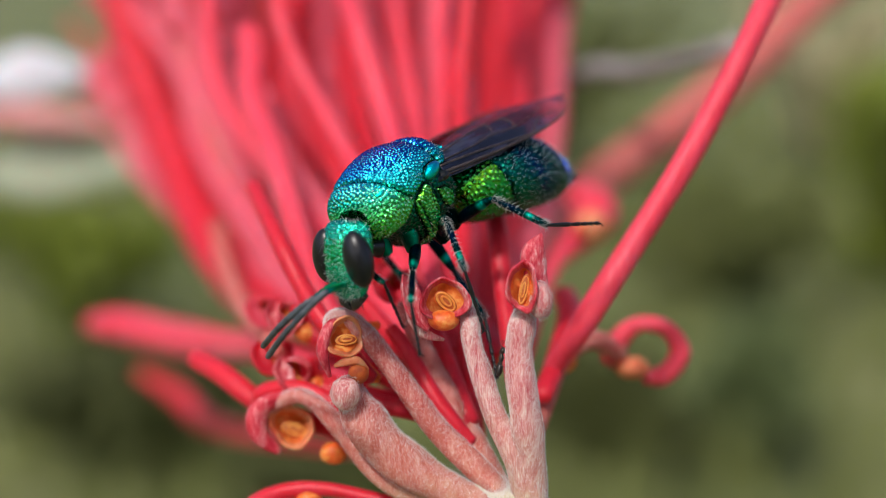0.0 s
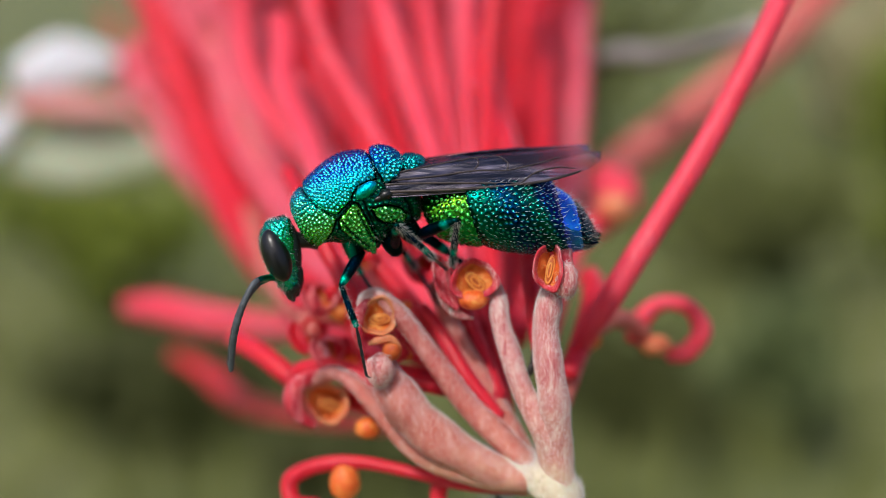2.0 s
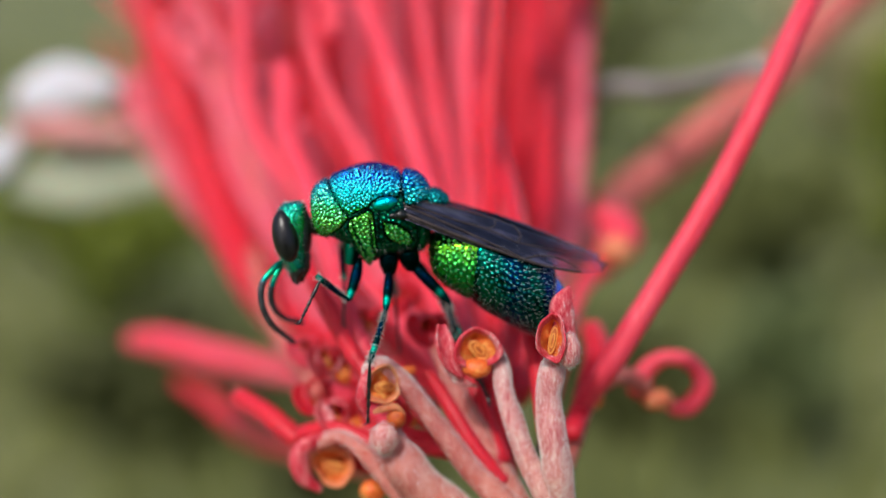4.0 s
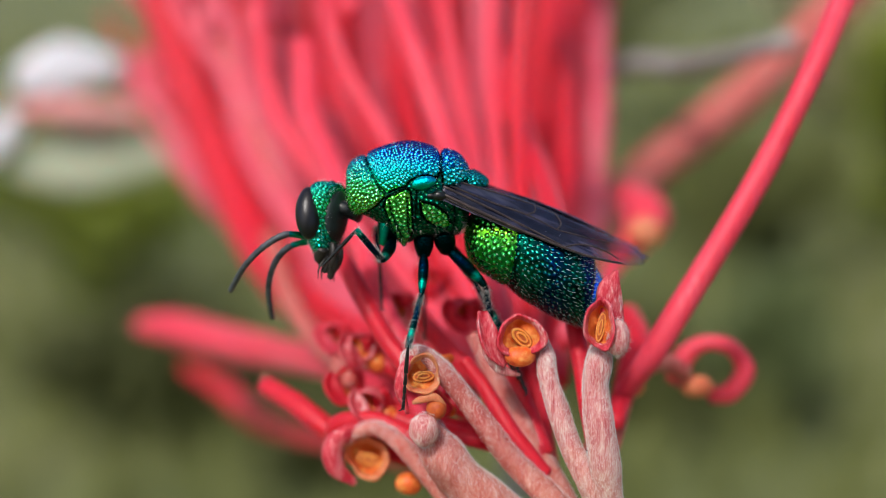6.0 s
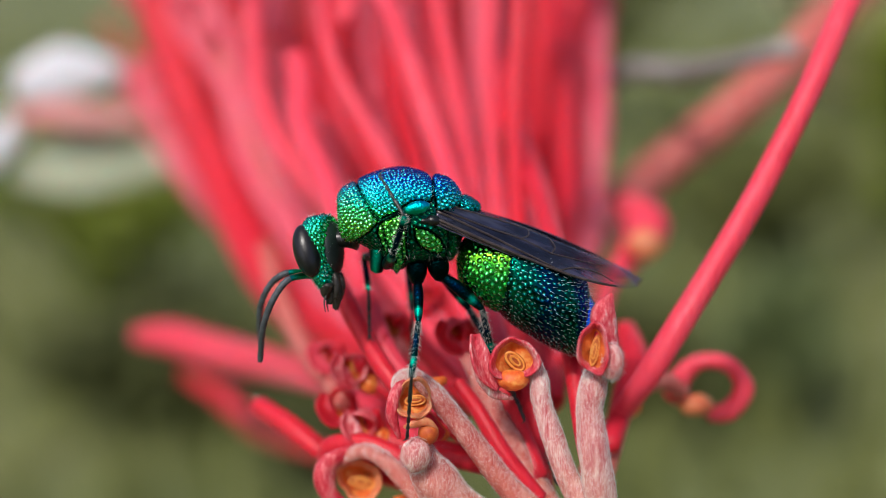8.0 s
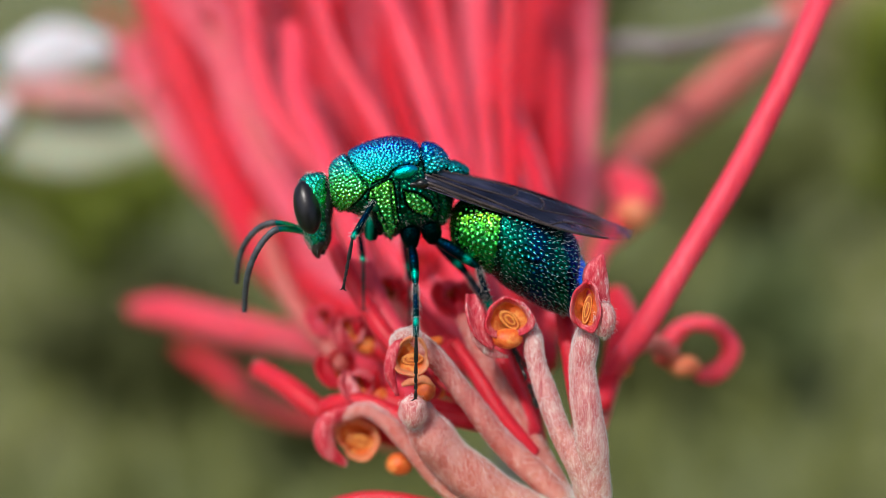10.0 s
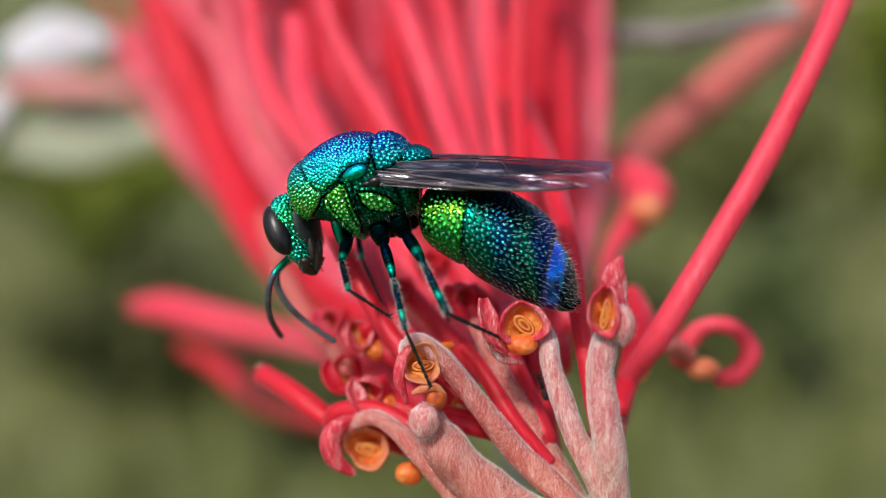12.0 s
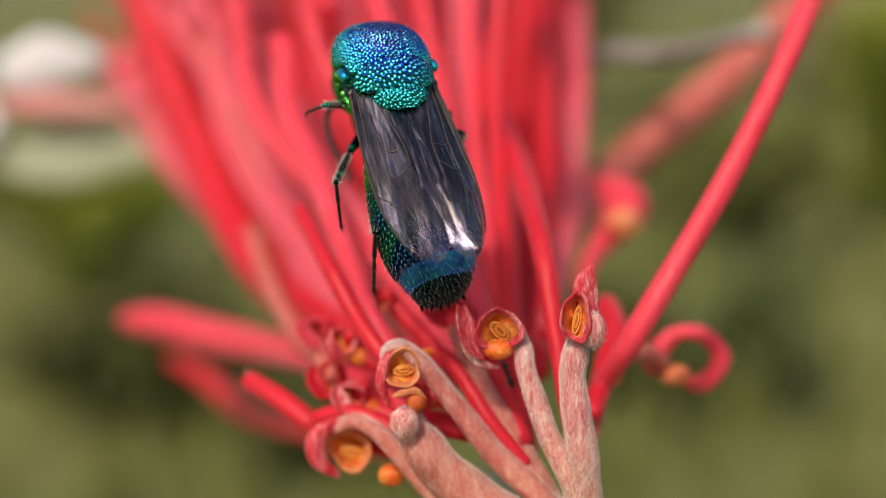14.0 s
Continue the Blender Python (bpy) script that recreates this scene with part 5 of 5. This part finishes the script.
def wing_pose(side, lift=0.0, sweep=0.0, under=False, tilt=32):
    """The folded wing, lifted and swept outwards by degrees; tilt: how steeply its hind edge rises to the back."""
    hinge = Vector((-0.36, 1.3 * side, -0.02 - (0.1 if under else 0)))
    ax = Vector((-6.26, -0.02 * side, -1.93)).normalized()
    across = Vector((0, -math.cos(radians(tilt)) * side, math.sin(radians(tilt))))
    across = (across - ax * across.dot(ax)).normalized()
    nz = ax.cross(across)
    m = Matrix((ax, across, nz)).transposed().to_4x4()
    turn = Matrix.Rotation(radians(-sweep * side), 4, "Z") @ Matrix.Rotation(radians(lift), 4, "Y")
    return Matrix.Translation(hinge * MM) @ turn @ m


# legs: thigh, shin and foot, each of a fixed length
LEGS = {"front": ((0.85, 0.52, -1.5), 1.35, 1.25, 1.45, 0.17, 0.095), "middle": ((-0.05, 0.66, -1.75), 1.45, 1.6, 1.8, 0.15, 0.1), "hind": ((-0.72, 0.66, -1.62), 1.55, 1.75, 1.9, 0.18, 0.11)}


def leg(kind, side):
    _, lf, lt, la, rf, rt = LEGS[kind]
    v, f, flat, nf = tube([(0, 0, 0), (lf * 0.35, 0, 0.03), (lf * 0.75, 0, 0.02), (lf, 0, 0)], [rf * 0.6, rf, rf * 0.85, rf * 0.5], 24, 16)
    thigh = part("leg", mesh_of("leg", v, f, LEGMAT), wasp, "dark green metallic leg with spines")
    v, f, flat, nf = tube([(0, 0, 0), (lt * 0.25, 0, 0), (lt * 0.8, 0, 0), (lt, 0, 0)], [rt * 0.75, rt * 0.9, rt, rt * 0.8], 24, 14)
    shin = part("tibia", mesh_of("tibia", v, f, LEGMAT), thigh, "green-black shin")
    pick = RNG2.integers(0, len(flat), 140 if kind == "front" else 420)
    hv, hf2 = bristles(flat[pick], nf[pick], 0.16, 0.005, (0.8, 0, 0), RNG2)
    both = joined([(v, f), (hv, hf2)])
    me2 = mesh_of("tibia", both[0], both[1], LEGMAT)
    me2.materials.append(BRISTLE)
    me2.polygons.foreach_set("material_index", [0 if i < len(f) else 1 for i in range(len(me2.polygons))])
    shin.data = me2
    pieces = []
    cuts = [0, 0.42, 0.62, 0.76, 0.87, 1.0]
    for a, b in zip(cuts, cuts[1:]):
        r = rt * (0.62 - 0.12 * a)
        pieces.append(tube([(la * a, 0, 0), (la * (a * 0.6 + b * 0.4), 0, 0), (la * (b - 0.02), 0, 0), (la * b, 0, 0)], [r * 0.6, r * 0.85, r, r * 0.55], 10, 10)[:2])
    for y in (0.05, -0.05):
        pieces.append(tube([(la * 0.98, 0, 0), (la * 1.03, y, -0.02), (la * 1.05, y * 2, -0.1)], [0.03, 0.025, 0.008], 8, 6)[:2])
    for k in range(34):
        x = la * RNG2.uniform(0.05, 0.95)
        a = RNG2.uniform(0, 6.28)
        n = np.array([[0.8, math.cos(a), math.sin(a)]])
        pieces.append(bristles(np.array([[x, 0, 0]]), n, 0.14, 0.008, (0, 0, 0), RNG2))
    foot = part("tarsus", mesh_of("tarsus", *joined(pieces), BLACK), thigh, "black jointed foot with claws")
    return thigh, shin, foot


legs = {(k, s): leg(k, s) for k in LEGS for s in (1, -1)}


# ---- what moves ----
def aim(start, end, hint):
    """A pose at start whose x points to end, with z near hint."""
    x = (end - start).normalized()
    y = hint.cross(x)
    if y.length < 1e-6:
        y = Vector((0, 1, 0)).cross(x)
    y.normalize()
    m = Matrix((x, y, x.cross(y))).transposed().to_4x4()
    m.translation = start
    return m


body_rows = [
    (0, at(0.92, 0.26, 0.76, 4.4, 26.9, 228.2)),
    (0.5, at(0.55, -0.06, 0.86, -1.8, 30.0, 219.0)),
    (1, at(-0.29, -0.09, -0.07, -7.2, 39.5, 206.1)),
    (1.5, at(-0.40, -0.18, 0.02, -17.8, 28.5, 191.7)),
    (2, at(-0.91, -0.58, 0.04, -14.6, 21.4, 182.4)),
    (2.5, at(-0.95, -0.60, 0.24, -13.7, 23.5, 188.5)),
    (3, at(-0.48, -0.08, 1.60, -14.3, 0.7, 185.9)),
    (5.3, at(-0.62, 0.57, 1.71, -9.9, -3.0, 182.7)),
    (5.5, at(-0.51, 0.67, 1.76, -10.7, -3.7, 183.3)),
    (6, at(-0.57, 0.73, 1.73, -10.0, -4.5, 182.6)),
    (6.5, at(-0.54, 0.83, 1.69, -9.7, -4.5, 182.0)),
    (7, at(-0.58, 0.62, 1.61, -8.4, -4.5, 181.9)),
    (7.5, at(-0.58, 0.62, 1.61, -9.6, -3.8, 181.9)),
    (8, at(-0.57, 0.86, 1.58, -7.4, -3.8, 185.5)),
    (8.2, at(-0.80, 0.85, 1.96, -8.5, -3.7, 185.8)),
    (10.3, at(-0.74, 0.76, 1.43, -3.2, -0.3, 181.5)),
    (10.5, at(-0.74, 0.75, 1.44, -3.2, -0.3, 180.7)),
    (11, at(-0.74, 0.97, 1.43, -3.5, -1.2, 181.1)),
    (11.5, at(-0.96, 0.95, 1.54, -4.1, -1.9, 177.6)),
    (12, at(-2.05, 0.99, 1.64, -10.5, 8.8, 168.2)),
    (12.5, at(-3.36, 0.60, 0.92, -41.7, 6.6, 148.1)),
    (13, at(-2.66, 0.54, 2.21, -32.9, -8.5, 154.6)),
    (13.5, at(-1.89, 0.21, 3.39, -29.1, -29.8, 140.0)),
    (14, at(-1.00, 0.54, 4.80, -10.6, -41.9, 112.2)),
]


def body_at(t):
    """The wasp's pose between its rows."""
    for (a, m), (b, n) in zip(body_rows, body_rows[1:]):
        if a <= t <= b:
            return m.lerp(n, (t - a) / (b - a))
    return body_rows[-1][1]


def bend(kind, side, ankle, tip, pole):
    """Poses of thigh, shin and foot, in the wasp's space, that bring the foot's end to tip."""
    root, lf, lt, la, _, _ = LEGS[kind]
    hip = Vector((root[0], root[1] * side, root[2])) * MM
    lf, lt, la = lf * MM, lt * MM, la * MM
    way = (tip - ankle).normalized()
    joint_at = tip - way * la
    d = joint_at - hip
    reach = min(max(d.length, abs(lf - lt) * 1.02), (lf + lt) * 0.998)
    u = d.normalized()
    joint_at = hip + u * reach
    x = (reach * reach + lf * lf - lt * lt) / (2 * reach)
    h = math.sqrt(max(0.0, lf * lf - x * x))
    p = pole - u * pole.dot(u)
    knee = hip + u * x + p.normalized() * h
    thigh = aim(hip, knee, p.normalized())
    shin = aim(knee, joint_at, p.normalized())
    foot = aim(joint_at, joint_at + way * la, p.normalized())
    return thigh, thigh.inverted() @ shin, thigh.inverted() @ foot


# ankle and toe in the flower's frame, time by time, for the side that faces the camera
STEPS = {
    "front": [
        (0.0, (1.22, -2.4, -2.98), (1.45, -2.2, -4.19), (0.2, 0.2, 1)),
        (0.5, (1.13, -2, -2.73), (1.74, -1.8, -4.1), (0.2, 0.3, 1)),
        (1.0, (0.84, -1.6, -3.05), (2.07, -1.2, -4.14), (0.6, 0.3, 0.6)),
        (1.5, (-1.03, -1.5, -3.86), (-0.91, -1.3, -5.18), (0.8, 0.4, 0.6)),
        (2.0, (-1.23, -1.5, -3.84), (-0.94, -1.2, -5.3), (0.8, 0.4, 0.6)),
        (2.5, (-1.22, -1.5, -3.84), (-0.97, -1.2, -5.43), (0.8, 0.4, 0.6)),
        (3.0, (-1.73, -1.2, -1.28), (-1.71, -1.3, -2.12), (0.4, 0.6, -0.8)),
        (5.3, (-3.04, -1, -0.65), (-3.88, -0.6, -2.06), (0.2, 0.6, -1)),
        (5.5, (-2.96, -1, -0.61), (-3.81, -0.6, -1.91), (0.2, 0.6, -1)),
        (6.0, (-2.38, -1.4, 0.58), (-3.44, -0.9, -0.52), (-0.4, 0.6, -1)),
        (6.5, (-1.53, -1.3, 1.5), (-2.28, -0.8, 2.46), (0.3, 0.6, -1)),
        (7.0, (-1.5, -1.3, 1.47), (-2.16, -0.8, 2.51), (0.3, 0.6, -1)),
        (7.5, (-1.3, -1.3, 1.37), (-2.04, -0.8, 2.62), (0.3, 0.6, -1)),
        (8.0, (-0.94, -1.4, 1.55), (-1.58, -0.9, 2.59), (0.2, 0.6, -1)),
        (8.2, (-1.77, -1.3, 0.84), (-2.88, -0.9, 0.69), (0.2, 0.6, -1)),
        (10.3, (-2.36, -0.9, -0.3), (-2.54, -0.7, -1.7), (0.3, 0.6, 0.4)),
        (10.5, (-2.4, -0.9, -0.25), (-2.57, -0.7, -1.73), (0.3, 0.6, 0.4)),
        (11.0, (-2.49, -0.9, -0.34), (-2.62, -0.7, -1.65), (0.3, 0.6, 0.4)),
        (11.5, (-3.63, -1.2, -0.22), (-4.47, -1, -1.07), (0.3, 0.6, 0.6)),
        (12.0, (-2.57, -1.2, -1.53), (-1.56, -0.6, -2.27), (0.9, 0.4, 0.2)),
        (12.5, (-3.62, -1.2, -1.86), (-3.13, -0.4, -2.55), (0.9, 0.4, -0.2)),
        (13.0, (-4.37, -1.2, 0.41), (-4.28, -0.2, -0.2), (0.9, 0.4, -0.6)),
        (13.5, (-3.53, -0.8, 1.91), (-3.95, 0.6, 1.75), (0.9, 0.4, -0.4)),
        (14.0, (-2.8, -0.6, 4.01), (-3.51, 0.8, 3.92), (0.9, 0.6, -0.2))],
    "middle": [
        (0.0, (2.72, -1.2, -1.89), (3.23, -0.8, -3.37), (0.2, 0.4, 1)),
        (0.5, (2.62, -1.2, -2), (3.26, -0.6, -3.4), (0.2, 0.4, 1)),
        (1.0, (2.34, -1, -2.08), (3.27, -0.4, -3.36), (0.2, 0.4, 1)),
        (1.5, (1.34, -1.4, -1.66), (1.64, -0.4, -1.99), (0.2, 0.6, 1)),
        (2.0, (1, -1.2, -1.96), (1.5, 0.4, -2.39), (0.2, 0.6, 1)),
        (2.5, (-0.85, -1.6, -3.03), (-1.47, -1.3, -4.85), (-0.4, 0.6, 0.8)),
        (3.0, (-0.86, -1.3, -3.03), (-0.9, -0.9, -4.9), (-0.6, 0.6, 0.6)),
        (3.2, (-0.87, -1.2, -3.01), (-0.92, -0.8, -4.8), (-0.6, 0.6, 0.6)),
        (11.5, (-0.87, -1.2, -3.01), (-0.92, -0.8, -4.8), (-0.6, 0.6, 0.6)),
        (12.0, (-1.05, -1.4, -2.82), (-0.34, -0.9, -4.54), (-0.6, 0.6, 0.6)),
        (12.5, (-1.8, -1.6, -2.35), (-1.4, 0.2, -2.61), (0.6, 0.6, 0.3)),
        (13.0, (-2.38, -1.6, -1.35), (-2.79, -0.6, -2.78), (0.9, 0.4, 0.2)),
        (13.5, (-1.9, -1.8, -1.02), (-2.55, -0.4, -2.49), (0.4, 0.8, 0.6)),
        (14.0, (-2.54, -1.2, 1.71), (-2.5, 0.2, 0.37), (0.6, 0.9, 0.2))],
    "hind": [
        (0.0, (4.43, -0.8, -0.44), (6.61, 0.6, -0.24), (0.0, 0.4, 1)),
        (0.5, (3.06, 0.2, -0.74), (3.86, 1.2, -1.28), (-0.4, 0.4, 1)),
        (1.0, (2.55, 0.2, -0.91), (3.83, 1.2, -1.21), (-0.4, 0.4, 1)),
        (1.5, (2.46, 0, -1.11), (3.76, 1.2, -1.47), (-0.4, 0.4, 1)),
        (2.0, (1.49, -0.4, -2.11), (2.36, 0.8, -3.29), (-0.6, 0.6, 0.6)),
        (2.5, (1.55, -0.2, -2.19), (2.63, 0.8, -3.7), (-0.6, 0.6, 0.6)),
        (3.0, (1.47, 0.45, -2.3), (2.71, 1.5, -4.13), (-0.8, 0.6, 0.8)),
        (11.0, (1.47, 0.45, -2.3), (2.71, 1.5, -4.13), (-0.8, 0.6, 0.8)),
        (11.5, (1.37, 0.35, -2.22), (2.71, 1.4, -4.12), (-0.8, 0.6, 0.8)),
        (12.0, (0.35, -1.4, -2.3), (1.44, -0.6, -2.87), (-0.4, 0.9, 0.5)),
        (12.5, (-0.27, -1.8, -2.13), (1.28, -0.8, -3.15), (0.2, 0.9, 0.5)),
        (13.0, (-0.29, -1.8, -2.12), (1.23, -0.8, -3.35), (0.3, 0.9, 0.5)),
        (13.5, (-1.42, -2, -0.56), (-1.15, -1, -2.73), (0.6, 0.9, 0.5)),
        (14.0, (-1.29, -2, -0.6), (-1.41, -1, -2.77), (0.6, 0.9, 0.5))],
}
# far side: toes held in the wasp's own space
FAR = {"front": ((1.3, -0.9, -2.6), (1.25, -0.9, -3.9)), "middle": ((-0.3, -1.7, -3.2), (-0.5, -1.7, -4.9)), "hind": ((-1.9, -1.5, -3.4), (-3.0, -1.5, -4.6))}

# the far hind foot holds on behind the forked florets
FORK_STEP = ((3.75, 0.9, -4.2), (3.92, 0.5, -5.07))
STEM_STEP = ((2.49, 0.9, -3.71), (2.94, 0.5, -4.77))


def move_legs():
    for kind, steps in STEPS.items():
        rows = ([], [], [])
        for t, ankle, tip, pole in steps:
            inv = body_at(t).inverted() @ FLOWER
            for r, m in zip(rows, bend(kind, 1, inv @ (Vector(ankle) * MM), inv @ (Vector(tip) * MM), Vector(pole))):
                r.append((t, m))
        for ob, r in zip(legs[kind, 1], rows):
            walk(ob, r)
        ankle, tip = FAR[kind]
        rows = ([], [], [])
        for t, _, _, _ in steps:
            swing = 0.25 * math.sin(t * 5.1) if (t < 2.8 or t > 11.4) else (0.12 * math.sin(t * 7) if kind == "front" else 0)
            push = Vector((swing, 0, 0))
            if kind == "hind" and t < 11.9:
                inv = body_at(t).inverted() @ FLOWER
                place = STEM_STEP if t > 2.9 else FORK_STEP
                for r, m in zip(rows, bend(kind, -1, inv @ (Vector(place[0]) * MM), inv @ (Vector(place[1]) * MM), Vector((-0.4, -0.5, 0.8)))):
                    r.append((t, m))
                continue
            for r, m in zip(rows, bend(kind, -1, (Vector(ankle) + push) * MM, (Vector(tip) + push * 2) * MM, Vector((0.2, -0.8, 0.8)))):
                r.append((t, m))
        for ob, r in zip(legs[kind, -1], rows):
            walk(ob, r)


def motions():
    walk(wasp, body_rows)
    # the ants: place, and the way they head along the tubes
    walk(fork_ant, [(t, at(x, y, z, 0, -82, 10)) for t, x, y, z in ((0, 3.88, 0.05, -4.27), (0.5, 3.93, 0.05, -4.45), (1, 4.12, 0.05, -4.39), (1.5, 3.93, 0.05, -4.45), (2, 4.00, 0.05, -4.93), (2.5, 3.95, 0.05, -4.80), (3, 4.05, 0.10, -4.96), (3.2, 4.05, 0.60, -5.16), (5.3, 4.35, 1.30, -6.00), (14, 4.45, 1.40, -6.60))])
    walk(stem_ant, [(t, at(x, y, z, 0, -112, 20)) for t, x, y, z in ((0, 2.37, 2.40, -9.69), (1.5, 2.87, 2.20, -9.29), (2, 3.07, 2.20, -9.19), (2.5, 3.56, 2.00, -9.17), (6.5, 3.55, 1.30, -7.13), (7, 3.39, 1.20, -6.56), (7.5, 3.26, 1.20, -5.94), (8, 3.47, 1.20, -5.90), (10.5, 2.98, 1.20, -4.63), (11, 2.96, 1.20, -4.44), (11.5, 2.83, 1.20, -4.35), (12, 2.88, 1.20, -4.45), (12.5, 2.85, 1.20, -4.25), (13, 2.73, 1.30, -4.26), (14, 2.59, 1.30, -3.97))])
    walk(abdomen, [(t, Matrix.Translation(Vector(WAIST) * MM) @ m) for t, m in [
        (0, pose(0, 0, 0, 0, 20.3, -8.2)),
        (0.5, pose(0, 0, 0, 0, 10.8, -7.0)),
        (1, pose(0, 0, 0, 0, 9.1, -6.2)),
        (1.5, pose(0, 0, 0, 0, 9.3, -9.4)),
        (2, pose(0, 0, 0, 0, 6.8, -8.7)),
        (2.5, pose(0, 0, 0, 0, 3.3, -9.1)),
        (3, pose(0, 0, 0, 0, 5.6, -4.9)),
        (5.3, pose(0, 0, 0, 0, 4.3, -0.5)),
        (5.5, pose(0, 0, 0, 0, 4.4, -1.2)),
        (6, pose(0, 0, 0, 0, 5.8, 0.5)),
        (6.5, pose(0, 0, 0, 0, 6.2, -0.7)),
        (7, pose(0, 0, 0, 0, 6.1, -0.2)),
        (7.5, pose(0, 0, 0, 0, 5.7, -0.5)),
        (8, pose(0, 0, 0, 0, 4.6, -2.3)),
        (8.2, pose(0, 0, 0, 0, 4.7, -2.1)),
        (10.3, pose(0, 0, 0, 0, 2.2, -2.3)),
        (10.5, pose(0, 0, 0, 0, 2.2, -2.3)),
        (11, pose(0, 0, 0, 0, 2.4, -2.1)),
        (11.5, pose(0, 0, 0, 0, 3.2, -1.5)),
        (12, pose(0, 0, 0, 0, -7.4, -0.2)),
        (12.5, pose(0, 0, 0, 0, -1.7, -1.4)),
        (13, pose(0, 0, 0, 0, 0.3, 2.2)),
        (13.5, pose(0, 0, 0, 0, -5.6, 10.3)),
        (14, pose(0, 0, 0, 0, -5.6, 6.8)),
    ]])
    neck = Matrix.Translation(Vector(NECK) * MM)
    # lean, nod (down) and turn (to its left) of the head
    walk(head, [(t, neck @ pose(dx * MM, 0, dz * MM, *turn)) for t, dx, dz, *turn in (
        (0, 0.10, -0.42, -6, -22, -6), (0.5, 0.35, -0.14, 4, -23, -10), (1, 0.41, -0.14, 5, -16, -9), (1.5, 0.21, -0.27, 5, -15, -16), (2, 0.26, -0.13, 5, -14, 5),
        (2.5, 0.35, -0.06, 5, -19, 7), (3, 0.17, -0.06, 3, -2, 1), (5.3, 0.10, -0.28, 13, 1, 5), (5.5, 0.10, -0.28, 13, 1, 5), (6, 0.15, -0.30, 13, 3, -26),
        (6.5, 0.23, -0.26, 10, 4, -25), (7, 0.19, -0.25, 7, 7, -28), (7.5, 0.15, -0.34, 7, 10, -29), (8, -0.01, -0.35, 6, 11, -21), (8.2, 0.00, -0.30, 6, 9, -16),
        (10.3, 0.02, -0.01, 3, -1, 3), (10.5, 0.02, -0.01, 3, -1, 3), (11, 0.03, -0.00, 3, 1, 2), (11.5, 0.10, -0.05, 4, 1, -19), (12, -0.17, -0.24, 11, 9, -16),
        (12.5, 0.08, -0.21, 13, 13, -12), (13, 0.10, -0.20, 2, 10, -4), (13.5, -0.05, -0.20, 3, 48, -14), (14, -0.05, -0.25, 5, 58, -8))])
    # the mouthparts come out while it grooms
    walk(mouth, [(t, pose(0, 0, out * MM, 0, tilt)) for t, out, tilt in (
        (0, 0.42, 0), (3, 0.42, 0), (5.3, 0.3, 0), (5.6, 0.3, 0), (6.0, 0.0, 4), (6.5, 0.0, 0), (7, 0.02, 2), (7.5, -0.05, -2), (8, 0.05, 0), (8.2, 0.12, 0), (10.3, 0.42, 0), (14, 0.42, 0))])
    FEEL = {1: ((0, -51, 13, 2), (0.5, -48, 23, -1), (1, -51, 15, -3), (1.5, -18, -1, 32), (2, -25, 7, 38), (2.5, -20, 9, 13), (3, -15, 83, 20), (5.3, -45, 10, 23), (5.5, -45, 10, 23), (6, -51, 5, 53),
                (6.5, -43, 12, 58), (7, -51, 16, 59), (7.5, -42, 17, 60), (8, -38, 13, 49), (10.3, -29, 8, 19), (10.5, -29, 8, 19), (11, -31, -3, 20), (11.5, -60, -28, 39), (12, -60, 37, 45),
                (12.5, -60, -17, 55), (13, -51, -42, 34), (13.5, -45, -20, 34), (14, -45, 0, 40)),
            -1: ((0, -57, 34, 3), (0.5, -49, 17, 15), (1, -63, 2, -10), (1.5, -21, 10, 45), (2, -29, 21, 50), (2.5, -43, 18, 18), (3, -59, 112, -3), (5.3, -52, 33, 20), (5.5, -52, 33, 20), (6, -36, 36, 53),
                 (6.5, -24, 30, 64), (7, -25, 29, 64), (7.5, -23, 30, 65), (8, -41, 9, 35), (10.3, -42, 2, 10), (10.5, -42, 2, 10), (11, -52, -3, 7), (11.5, -80, -34, 28), (12, -20, 40, 10),
                 (12.5, -40, -10, 36), (13, -30, -50, 14), (13.5, -30, -20, 20), (14, -40, 0, 30))}
    for s in (1, -1):
        socket = Matrix.Translation(Vector(SOCKET[s]) * MM)
        # lean, nod (down) and turn of the antenna
        walk(feelers[s], [(t, socket @ pose(0, 0, 0, *turn)) for t, *turn in FEEL[s]])
        for ob, under in ((fore[s], False), (rear[s], True)):
            walk(ob, [(t, wing_pose(s, a, b, under, c)) for t, a, b, c in (
                (0.0, 14, 6, 32), (0.5, 8, 5, 32), (1.0, 6, 4, 32), (1.5, 6, 3, 32), (2.0, 2, 1, 32), (2.5, 2, 1, 32), (3.0, 0, 0, 32), (5.3, 0, 0, 32), (6.5, 0, 0, 32), (8.2, 0, 0, 32), (11.0, 0, 0, 32),
                (11.5, 1, 1, 32), (12.0, 5, 3, 24), (12.5, 8, 3, 10), (13.0, 7, 2, 14), (13.5, 6, 1, 22), (14.0, 6, 0, 24))])
    move_legs()


motions()
